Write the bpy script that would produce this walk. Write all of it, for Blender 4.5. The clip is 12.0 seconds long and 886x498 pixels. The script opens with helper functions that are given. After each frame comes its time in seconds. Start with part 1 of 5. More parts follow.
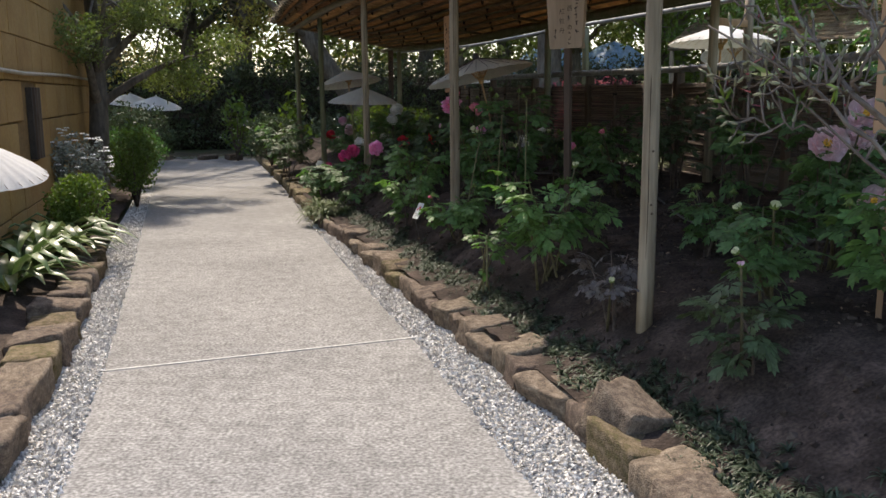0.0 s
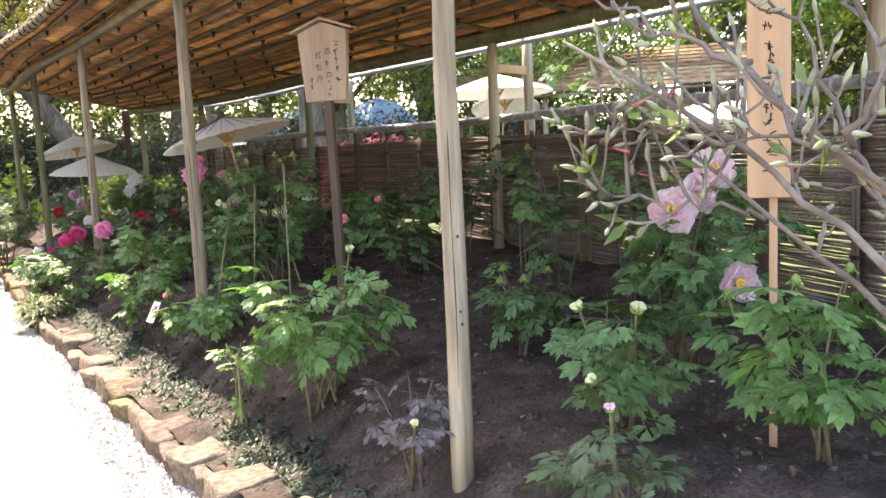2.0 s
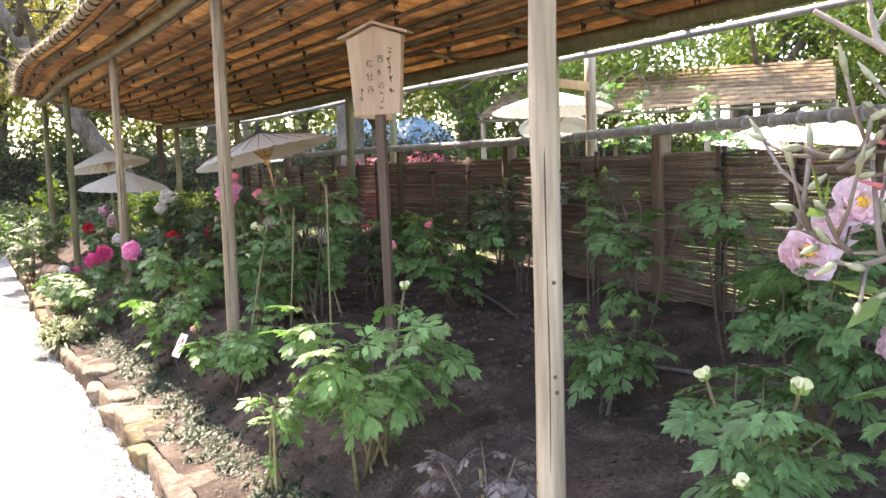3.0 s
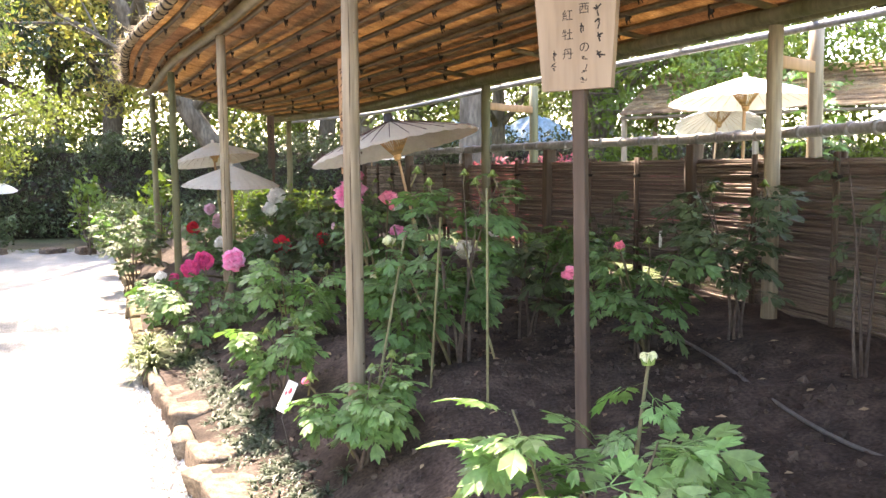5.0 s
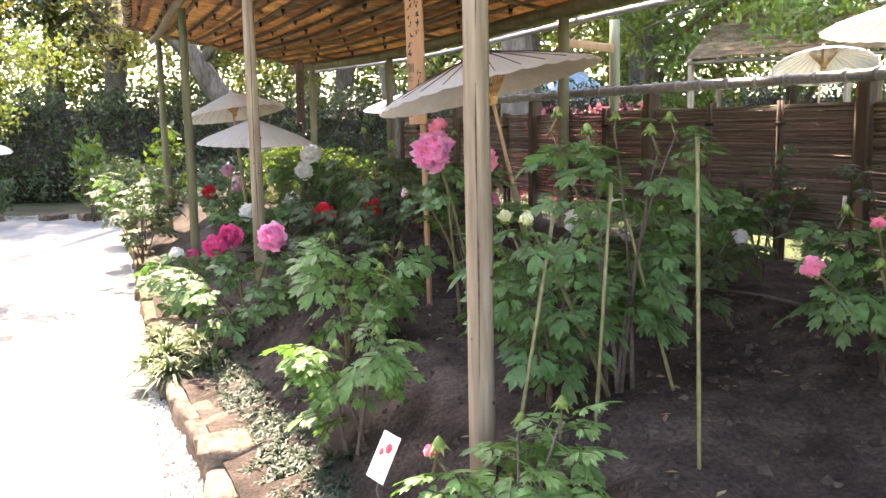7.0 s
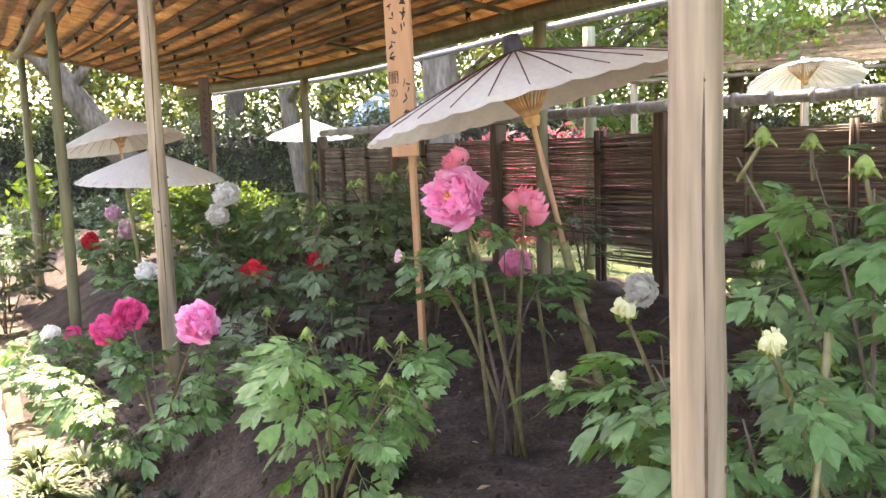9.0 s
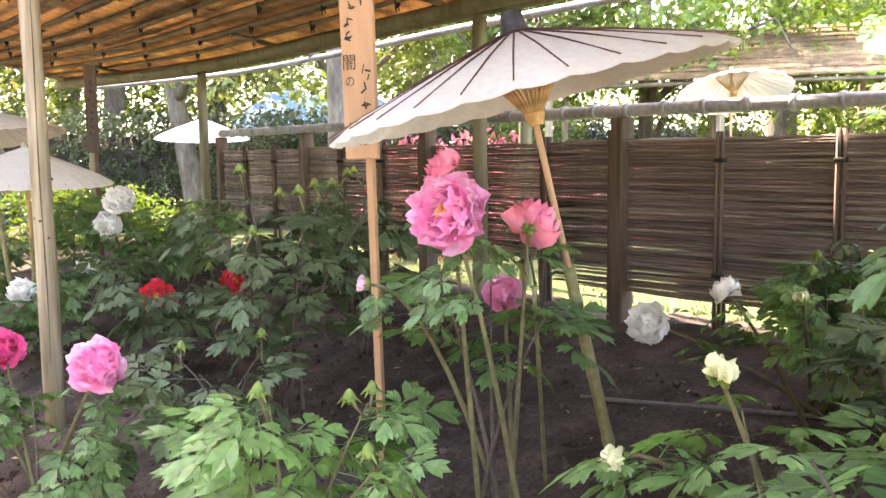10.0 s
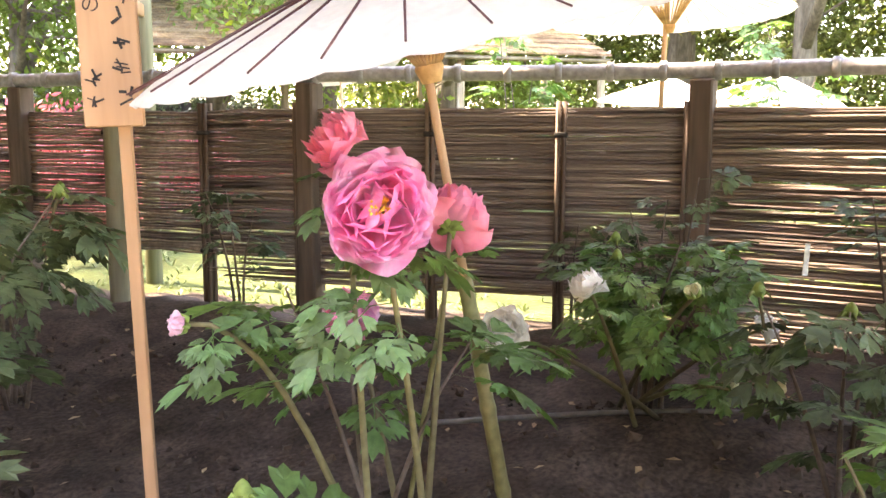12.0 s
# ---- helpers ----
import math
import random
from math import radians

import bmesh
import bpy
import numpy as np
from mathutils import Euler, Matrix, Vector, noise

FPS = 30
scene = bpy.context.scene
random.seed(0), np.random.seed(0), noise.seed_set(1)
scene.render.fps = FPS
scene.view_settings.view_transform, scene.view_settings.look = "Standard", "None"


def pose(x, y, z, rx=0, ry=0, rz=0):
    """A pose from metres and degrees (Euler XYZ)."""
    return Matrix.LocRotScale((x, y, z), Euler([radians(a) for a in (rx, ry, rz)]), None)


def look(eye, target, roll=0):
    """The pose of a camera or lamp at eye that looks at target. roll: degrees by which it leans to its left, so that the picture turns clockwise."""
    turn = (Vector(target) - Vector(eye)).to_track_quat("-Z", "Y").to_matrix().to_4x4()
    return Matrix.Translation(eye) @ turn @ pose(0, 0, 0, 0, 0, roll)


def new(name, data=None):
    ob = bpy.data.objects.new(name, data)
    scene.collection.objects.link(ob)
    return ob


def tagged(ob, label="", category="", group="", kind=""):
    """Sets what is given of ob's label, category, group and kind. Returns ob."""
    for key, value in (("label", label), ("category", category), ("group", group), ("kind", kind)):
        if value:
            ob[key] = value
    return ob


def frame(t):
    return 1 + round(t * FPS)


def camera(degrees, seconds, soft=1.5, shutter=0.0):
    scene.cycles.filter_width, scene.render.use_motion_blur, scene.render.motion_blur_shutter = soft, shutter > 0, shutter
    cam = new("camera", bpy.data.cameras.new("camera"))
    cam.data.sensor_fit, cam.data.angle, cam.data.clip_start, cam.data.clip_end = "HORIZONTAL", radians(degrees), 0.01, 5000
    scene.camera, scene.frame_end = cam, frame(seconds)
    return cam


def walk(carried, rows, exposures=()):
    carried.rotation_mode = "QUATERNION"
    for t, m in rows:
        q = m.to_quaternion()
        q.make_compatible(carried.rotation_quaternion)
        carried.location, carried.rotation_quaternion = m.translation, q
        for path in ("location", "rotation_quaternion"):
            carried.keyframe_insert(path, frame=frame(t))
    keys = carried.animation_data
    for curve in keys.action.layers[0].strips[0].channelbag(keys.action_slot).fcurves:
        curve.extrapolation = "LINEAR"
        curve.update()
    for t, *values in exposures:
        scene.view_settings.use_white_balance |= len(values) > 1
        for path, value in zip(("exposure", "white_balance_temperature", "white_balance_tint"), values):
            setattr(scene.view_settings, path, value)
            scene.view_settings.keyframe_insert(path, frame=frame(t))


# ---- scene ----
# camera: seconds, x, y, z, then the turn about x, y and z
cam = camera(53.3, 12.0)
ROWS = [
    (0, -0.026, -0.003, 1.535, 80.029, 0.309, -0.436),
    (0.5, 0.060, 0.355, 1.559, 80.202, 1.750, -4.207),
    (1, 0.090, 0.718, 1.535, 81.010, 2.190, -8.564),
    (1.5, 0.122, 1.064, 1.540, 81.949, 1.957, -13.284),
    (2, 0.202, 1.426, 1.566, 83.344, 2.471, -15.253),
    (2.5, 0.210, 1.742, 1.561, 84.091, 2.555, -12.840),
    (3, 0.199, 2.079, 1.581, 84.656, 1.582, -13.165),
    (3.2, 0.206, 2.226, 1.572, 84.768, 1.717, -12.068),
    (4.8, 0.100, 3.448, 1.567, 84.716, 0.512, -7.271),
    (5, 0.091, 3.596, 1.577, 84.848, 0.416, -6.421),
    (5.5, -0.011, 3.935, 1.565, 84.731, 0.227, -5.568),
    (6, -0.136, 4.284, 1.572, 84.818, 0.252, -6.629),
    (6.5, -0.173, 4.708, 1.569, 84.419, 0.604, -7.333),
    (7, -0.268, 5.087, 1.531, 82.146, 0.943, -6.071),
    (7.2, -0.323, 5.259, 1.541, 82.126, 0.899, -6.358),
    (8.8, -0.548, 6.474, 1.567, 83.631, 1.811, -12.791),
    (9, -0.565, 6.617, 1.570, 83.607, 1.863, -13.612),
    (9.5, -0.554, 6.997, 1.580, 83.839, 1.874, -14.960),
    (10, -0.674, 7.295, 1.561, 83.913, 0.628, -21.055),
    (10.5, -0.759, 7.592, 1.553, 83.001, 0.135, -26.734),
    (11, -0.759, 7.931, 1.558, 82.705, -0.094, -32.891),
    (11.5, -0.864, 8.185, 1.553, 82.469, -0.494, -43.434),
    (12, -0.947, 8.397, 1.552, 82.115, -0.167, -52.380),
]
EXPOSURES = [(0, 1.1, 7200, 15), (0.5, 1.48, 7300, 15), (1, 1.87, 7550, 16), (1.5, 2.57, 7750, 18), (2.2, 3.27, 7750, 21), (3, 3.37, 7650, 22), (5, 3.62, 7900, 21), (7, 3.62, 7850, 21), (9, 3.97, 7950, 23), (10.5, 4.49, 8450, 22), (12, 4.57, 8850, 23)]
walk(cam, [(t, pose(*p)) for t, *p in ROWS], EXPOSURES)

# ---- world, sun and exposure ----
SUN_EL, SUN_AZ = 55.0, -20.0          # degrees; azimuth clockwise from +y
world = bpy.data.worlds.new("sky")
scene.world = world
world.use_nodes = True
wn = world.node_tree
sky = wn.nodes.new("ShaderNodeTexSky")
sky.sky_type, sky.sun_disc = "NISHITA", False
sky.sun_elevation, sky.sun_rotation = radians(SUN_EL), radians(SUN_AZ)
sky.air_density, sky.dust_density = 1.0, 1.0
wn.links.new(sky.outputs[0], wn.nodes["Background"].inputs[0])
wn.nodes["Background"].inputs[1].default_value = 0.15
sun = new("sun", bpy.data.lights.new("sun", "SUN"))
sun.data.energy, sun.data.angle, sun.data.color = 2.6, radians(1.2), (1.0, 0.94, 0.84)
_az, _el = radians(SUN_AZ), radians(SUN_EL)
sun.matrix_world = look((math.sin(_az) * math.cos(_el) * 30, math.cos(_az) * math.cos(_el) * 30, math.sin(_el) * 30), (0, 0, 0))


# ---- materials ----
def mat(name, cols, scale=3.0, rough=0.7, bump=0.2, fine=40.0, translucent=0.0, vary=0.0, stretch=(1, 1, 1), grain=0.25, spec=0.4, tcol=None, big=0.0):
    """A procedural surface: a large mottle over the colours, a fine grain, bump, and a change from piece to piece."""
    m = bpy.data.materials.new(name)
    m.use_nodes = True
    nt = m.node_tree
    N, L = nt.nodes, nt.links
    bs = N["Principled BSDF"]
    tc = N.new("ShaderNodeTexCoord")
    mp = N.new("ShaderNodeMapping")
    mp.inputs["Scale"].default_value = stretch
    L.new(tc.outputs["Object"], mp.inputs[0])
    n1 = N.new("ShaderNodeTexNoise")
    n1.inputs["Scale"].default_value, n1.inputs["Detail"].default_value = scale, 5
    L.new(mp.outputs[0], n1.inputs[0])
    ramp = N.new("ShaderNodeValToRGB")
    el = ramp.color_ramp.elements
    while len(el) < len(cols):
        el.new(0.5)
    for i, c in enumerate(cols):
        el[i].position = 0.3 + 0.4 * i / max(1, len(cols) - 1)
        el[i].color = (*c, 1)
    L.new(n1.outputs["Fac"], ramp.inputs[0])
    n2 = N.new("ShaderNodeTexNoise")
    n2.inputs["Scale"].default_value, n2.inputs["Detail"].default_value = fine, 3
    L.new(mp.outputs[0], n2.inputs[0])
    r2 = N.new("ShaderNodeMapRange")
    r2.inputs["From Min"].default_value, r2.inputs["From Max"].default_value = 0.3, 0.7
    r2.inputs["To Min"].default_value, r2.inputs["To Max"].default_value = 1 - grain, 1 + grain
    L.new(n2.outputs["Fac"], r2.inputs[0])
    out = r2.outputs[0]
    if big:
        n3 = N.new("ShaderNodeTexNoise")
        n3.inputs["Scale"].default_value, n3.inputs["Detail"].default_value = 0.9, 6
        L.new(tc.outputs["Object"], n3.inputs[0])
        r3 = N.new("ShaderNodeMapRange")
        r3.inputs["From Min"].default_value, r3.inputs["From Max"].default_value = 0.3, 0.7
        r3.inputs["To Min"].default_value, r3.inputs["To Max"].default_value = 1 - big, 1 + big
        L.new(n3.outputs["Fac"], r3.inputs[0])
        m3 = N.new("ShaderNodeMath")
        m3.operation = "MULTIPLY"
        L.new(r3.outputs[0], m3.inputs[0])
        L.new(out, m3.inputs[1])
        out = m3.outputs[0]
    hsv = N.new("ShaderNodeHueSaturation")
    L.new(ramp.outputs[0], hsv.inputs["Color"])
    val = out
    if vary:
        geo, info = N.new("ShaderNodeNewGeometry"), N.new("ShaderNodeObjectInfo")
        add = N.new("ShaderNodeMath")
        add.operation = "ADD"
        L.new(geo.outputs["Random Per Island"], add.inputs[0])
        L.new(info.outputs["Random"], add.inputs[1])
        fr = N.new("ShaderNodeMath")
        fr.operation = "FRACT"
        L.new(add.outputs[0], fr.inputs[0])
        mr = N.new("ShaderNodeMapRange")
        mr.inputs["To Min"].default_value, mr.inputs["To Max"].default_value = 1 - vary, 1 + vary
        L.new(fr.outputs[0], mr.inputs[0])
        mul = N.new("ShaderNodeMath")
        mul.operation = "MULTIPLY"
        L.new(mr.outputs[0], mul.inputs[0])
        L.new(val, mul.inputs[1])
        val = mul.outputs[0]
        hr = N.new("ShaderNodeMapRange")
        hr.inputs["To Min"].default_value, hr.inputs["To Max"].default_value = 0.5 - 0.04 * vary, 0.5 + 0.04 * vary
        L.new(fr.outputs[0], hr.inputs[0])
        L.new(hr.outputs[0], hsv.inputs["Hue"])
    L.new(val, hsv.inputs["Value"])
    L.new(hsv.outputs[0], bs.inputs["Base Color"])
    bs.inputs["Roughness"].default_value = rough
    bs.inputs["Specular IOR Level"].default_value = spec
    if bump:
        b = N.new("ShaderNodeBump")
        b.inputs["Strength"].default_value, b.inputs["Distance"].default_value = bump, 0.01
        L.new(n2.outputs["Fac"], b.inputs["Height"])
        L.new(b.outputs[0], bs.inputs["Normal"])
    if translucent:
        tr, mx = N.new("ShaderNodeBsdfTranslucent"), N.new("ShaderNodeMixShader")
        if tcol:
            tm = N.new("ShaderNodeMix")
            tm.data_type, tm.blend_type = "RGBA", "MULTIPLY"
            tm.inputs["Factor"].default_value = 1
            L.new(hsv.outputs[0], tm.inputs["A"])
            tm.inputs["B"].default_value = (*tcol, 1)
            L.new(tm.outputs["Result"], tr.inputs[0])
        else:
            L.new(hsv.outputs[0], tr.inputs[0])
        mx.inputs[0].default_value = translucent
        L.new(bs.outputs[0], mx.inputs[1])
        L.new(tr.outputs[0], mx.inputs[2])
        L.new(mx.outputs[0], N["Material Output"].inputs[0])
    return m


CONCRETE = mat("washed_concrete", [(0.118, 0.117, 0.111), (0.237, 0.233, 0.223), (0.389, 0.383, 0.366)], 55, 0.9, 0.6, 11, grain=0.2, big=0.16)
GRAVEL = mat("pale_gravel", [(0.527, 0.51, 0.476), (0.731, 0.705, 0.663)], 9, 0.85, 0.1, 60, vary=0.3)
GRAVELBED = mat("gravel_bed", [(0.336, 0.328, 0.312), (0.448, 0.44, 0.424)], 30, 0.95, 0.8, 110, grain=0.5)
JOINT = mat("joint_filler", [(0.528, 0.512, 0.48), (0.592, 0.576, 0.544)], 6, 0.9, 0.1)
STONE = mat("tan_sandstone", [(0.0788, 0.06, 0.045), (0.15, 0.112, 0.0825), (0.24, 0.191, 0.143)], 7, 0.88, 1.0, 38, vary=0.3, grain=0.4)
MOSS = mat("mossy_stone", [(0.0825, 0.0788, 0.0225), (0.143, 0.109, 0.06), (0.232, 0.18, 0.116)], 7, 0.92, 1.0, 40, vary=0.25, grain=0.4)
SOIL = mat("dark_soil", [(0.0281, 0.0211, 0.0167), (0.0544, 0.0404, 0.0325), (0.0922, 0.0694, 0.0571)], 6, 0.95, 0.7, 60, grain=0.45, spec=0.2, big=0.3)
CLOD = mat("soil_clod", [(0.0346, 0.0259, 0.0208), (0.095, 0.0718, 0.0578)], 9, 0.95, 0.6, 60, vary=0.3, spec=0.2)
LITTER = mat("dry_leaf_litter", [(0.2, 0.128, 0.072), (0.336, 0.256, 0.16)], 12, 0.8, 0.2, vary=0.4)
EARTH = mat("bare_ground", [(0.07, 0.056, 0.035), (0.112, 0.098, 0.056), (0.084, 0.105, 0.035)], 0.5, 0.95, 0.6, 22, grain=0.35)
LAWN = mat("lawn_ground", [(0.0525, 0.07, 0.0175), (0.091, 0.119, 0.0315)], 1.5, 0.95, 0.6, 40, grain=0.4)
POLE = mat("weathered_pole", [(0.175, 0.138, 0.092), (0.276, 0.225, 0.156), (0.368, 0.308, 0.225)], 9, 0.75, 0.4, 45, stretch=(1, 1, 0.07), grain=0.3, vary=0.1, big=0.12)
POLEGREEN = mat("mossy_pole", [(0.0936, 0.101, 0.0432), (0.158, 0.151, 0.0864), (0.202, 0.18, 0.122)], 4, 0.8, 0.35, 30, stretch=(1, 1, 0.1), grain=0.22, vary=0.1)
KNOT = mat("pole_knot", [(0.05, 0.035, 0.02), (0.09, 0.06, 0.04)], 20, 0.8)
BAMBOO = mat("bamboo_pole", [(0.115, 0.0936, 0.054), (0.173, 0.144, 0.0864), (0.238, 0.202, 0.13)], 5, 0.45, 0.15, 30, vary=0.25, grain=0.15)
BATTEN = mat("smoked_bamboo_batten", [(0.075, 0.055, 0.033), (0.12, 0.09, 0.055), (0.17, 0.13, 0.08)], 5, 0.55, 0.2, 30, vary=0.2, grain=0.2)
GREENBAMBOO = mat("green_bamboo_stake", [(0.144, 0.144, 0.0576), (0.216, 0.202, 0.101)], 6, 0.45, 0.1, vary=0.15)
REED = mat("reed_mat", [(0.2, 0.137, 0.0803), (0.31, 0.218, 0.132), (0.428, 0.324, 0.21)], 7, 0.85, 0.7, 55, translucent=0.42, vary=0.25, grain=0.35, tcol=(1.0, 0.9, 0.74))
THATCH = mat("straw_edge", [(0.251, 0.19, 0.114), (0.395, 0.319, 0.205)], 8, 0.9, 0.8, 60, vary=0.2, grain=0.35)
TWINE = mat("black_twine", [(0.015, 0.013, 0.012), (0.03, 0.027, 0.024)], 30, 0.9, 0.3)
FENCEWOOD = mat("brown_fence_wood", [(0.0612, 0.0418, 0.0302), (0.104, 0.072, 0.0518), (0.137, 0.0972, 0.0698)], 5, 0.75, 0.4, 35, stretch=(1, 1, 0.1), vary=0.15)
BRUSH = mat("brushwood_rod", [(0.104, 0.0777, 0.0629), (0.192, 0.148, 0.122), (0.296, 0.237, 0.2)], 3, 0.7, 0.3, 40, vary=0.45)
RAIL = mat("grey_rail", [(0.19, 0.188, 0.185), (0.33, 0.33, 0.33)], 4, 0.5, 0.25, 40, vary=0.12, spec=0.5)
SIGNWOOD = mat("pale_sign_board", [(0.251, 0.175, 0.114), (0.342, 0.251, 0.175), (0.395, 0.304, 0.22)], 3, 0.7, 0.15, 30, stretch=(1, 1, 0.12), grain=0.12)
TAGWOOD = mat("cedar_tag_board", [(0.328, 0.179, 0.0936), (0.421, 0.25, 0.14), (0.468, 0.304, 0.187)], 3, 0.65, 0.15, 30, stretch=(1, 1, 0.12), grain=0.12)
INK = mat("black_ink", [(0.02, 0.018, 0.016), (0.035, 0.03, 0.028)], 40, 0.8, 0)
PAPER = mat("umbrella_paper", [(0.80, 0.765, 0.68), (0.88, 0.85, 0.77)], 4, 0.7, 0.12, 50, translucent=0.5, vary=0.04, grain=0.06)
WHITEPAPER = mat("white_umbrella_paper", [(0.76, 0.75, 0.72), (0.82, 0.81, 0.78)], 4, 0.7, 0.1, 50, translucent=0.35, vary=0.03, grain=0.05)
RIB = mat("umbrella_rib", [(0.50, 0.42, 0.32), (0.60, 0.52, 0.42)], 20, 0.6, 0.1)
DARKRIB = mat("dark_rib_line", [(0.07, 0.03, 0.03), (0.12, 0.05, 0.045)], 20, 0.6, 0)
STRUT = mat("orange_strut", [(0.468, 0.264, 0.111), (0.561, 0.357, 0.17)], 20, 0.6, 0.1, vary=0.15)
CAP = mat("black_cap", [(0.03, 0.028, 0.03), (0.05, 0.05, 0.055)], 20, 0.6, 0.2)
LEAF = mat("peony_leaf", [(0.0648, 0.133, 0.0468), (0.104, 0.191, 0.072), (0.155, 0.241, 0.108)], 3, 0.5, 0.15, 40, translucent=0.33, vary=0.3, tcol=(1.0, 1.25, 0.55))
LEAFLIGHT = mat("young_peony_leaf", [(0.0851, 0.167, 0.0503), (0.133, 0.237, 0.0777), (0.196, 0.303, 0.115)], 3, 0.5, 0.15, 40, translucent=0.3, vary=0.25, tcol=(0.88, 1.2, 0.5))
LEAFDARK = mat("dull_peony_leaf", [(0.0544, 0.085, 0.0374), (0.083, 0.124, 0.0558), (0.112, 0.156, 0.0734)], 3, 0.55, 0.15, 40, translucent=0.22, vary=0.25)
LEAFPURPLE = mat("purple_grey_leaf", [(0.0792, 0.0684, 0.0648), (0.13, 0.115, 0.108), (0.18, 0.166, 0.151)], 3, 0.55, 0.15, 40, translucent=0.15, vary=0.2)
STEM = mat("peony_stem", [(0.09, 0.075, 0.0375), (0.143, 0.128, 0.06)], 12, 0.7, 0.3, vary=0.2)
WOODY = mat("woody_stem", [(0.072, 0.052, 0.04), (0.128, 0.1, 0.08)], 14, 0.85, 0.6, 50, vary=0.2)
PINK = mat("pink_petal", [(0.98, 0.33, 0.62), (0.98, 0.48, 0.73), (0.99, 0.72, 0.86)], 22, 0.55, 0.1, 60, translucent=0.5, vary=0.1, grain=0.08)
HOTPINK = mat("magenta_petal", [(0.82, 0.09, 0.31), (0.91, 0.20, 0.45)], 14, 0.55, 0.1, 60, translucent=0.3, vary=0.15, grain=0.08)
SALMON = mat("salmon_petal", [(0.95, 0.24, 0.42), (0.96, 0.42, 0.56)], 14, 0.55, 0.1, 60, translucent=0.45, vary=0.15, grain=0.08)
PALEPINK = mat("pale_pink_petal", [(0.88, 0.55, 0.70), (0.93, 0.72, 0.82)], 14, 0.55, 0.1, 60, translucent=0.45, vary=0.1, grain=0.08)
LILAC = mat("lilac_petal", [(0.91, 0.65, 0.71), (0.94, 0.83, 0.86)], 14, 0.55, 0.1, 60, translucent=0.45, vary=0.1, grain=0.08)
RED = mat("crimson_petal", [(0.70, 0.02, 0.05), (0.82, 0.07, 0.11)], 14, 0.55, 0.1, 60, translucent=0.25, vary=0.2, grain=0.1)
WHITE = mat("white_petal", [(0.91, 0.90, 0.86), (0.95, 0.95, 0.92)], 14, 0.55, 0.1, 60, translucent=0.5, vary=0.03, grain=0.05)
CREAM = mat("cream_petal", [(0.665, 0.684, 0.399), (0.76, 0.769, 0.551)], 14, 0.55, 0.1, 60, translucent=0.3, vary=0.06, grain=0.05)
STAMEN = mat("golden_stamen", [(0.80, 0.45, 0.05), (0.86, 0.6, 0.12)], 30, 0.7, 0.1, vary=0.2)
SEPAL = mat("green_sepal", [(0.128, 0.208, 0.048), (0.224, 0.304, 0.08)], 20, 0.6, 0.1, translucent=0.2, vary=0.15)
GREYBUD = mat("grey_green_bud", [(0.16, 0.16, 0.096), (0.256, 0.264, 0.16)], 20, 0.7, 0.2, vary=0.2)
BARK = mat("grey_bark", [(0.072, 0.0576, 0.0432), (0.122, 0.104, 0.0828), (0.18, 0.158, 0.13)], 5, 0.9, 1.0, 22, stretch=(1, 1, 0.3), grain=0.35)
MAGBARK = mat("smooth_pale_bark", [(0.0825, 0.0638, 0.0488), (0.143, 0.112, 0.09), (0.21, 0.173, 0.139)], 7, 0.75, 0.5, 40, grain=0.2)
HEDGELEAF = mat("glossy_hedge_leaf", [(0.0382, 0.0612, 0.0272), (0.068, 0.0978, 0.0425), (0.119, 0.149, 0.0723)], 2, 0.32, 0, translucent=0.12, vary=0.4, spec=0.6)
TREELEAF = mat("tree_leaf", [(0.096, 0.128, 0.04), (0.152, 0.192, 0.064), (0.224, 0.24, 0.104)], 1, 0.5, 0, translucent=0.35, vary=0.4, tcol=(1.1, 1.2, 0.5))
YELLOWLEAF = mat("spring_yellow_leaf", [(0.24, 0.256, 0.072), (0.336, 0.32, 0.112), (0.352, 0.24, 0.12)], 1, 0.5, 0, translucent=0.4, vary=0.3, tcol=(1.1, 1.1, 0.5))
BRIGHTLEAF = mat("bright_green_leaf", [(0.09, 0.15, 0.03), (0.158, 0.225, 0.06)], 1, 0.5, 0, translucent=0.35, vary=0.3, tcol=(1.1, 1.2, 0.4))
DARKLEAF = mat("evergreen_leaf", [(0.0298, 0.051, 0.0255), (0.0553, 0.085, 0.0382)], 1, 0.45, 0, translucent=0.15, vary=0.4)
GREYLEAF = mat("grey_green_leaf", [(0.096, 0.12, 0.08), (0.24, 0.264, 0.208), (0.48, 0.496, 0.464)], 14, 0.5, 0, translucent=0.2, vary=0.4)
MONDO = mat("mondo_grass", [(0.0273, 0.0464, 0.0246), (0.0491, 0.0735, 0.041), (0.0819, 0.109, 0.0655)], 3, 0.5, 0, translucent=0.15, vary=0.35)
SEDGE = mat("pale_sedge", [(0.0975, 0.135, 0.0488), (0.165, 0.21, 0.09)], 3, 0.55, 0, translucent=0.25, vary=0.25)
STRAPLEAF = mat("strap_leaf", [(0.04, 0.08, 0.024), (0.08, 0.136, 0.04), (0.176, 0.216, 0.08)], 3, 0.35, 0.1, translucent=0.2, vary=0.3)
AZALEA = mat("red_maple_leaf", [(0.288, 0.048, 0.064), (0.44, 0.112, 0.136), (0.496, 0.24, 0.24)], 3, 0.6, 0, translucent=0.3, vary=0.3)
PLASTER = mat("ochre_plaster", [(0.266, 0.148, 0.0444), (0.34, 0.2, 0.0629), (0.37, 0.237, 0.0888)], 1.6, 0.85, 0.35, 28, grain=0.1, vary=0.05)
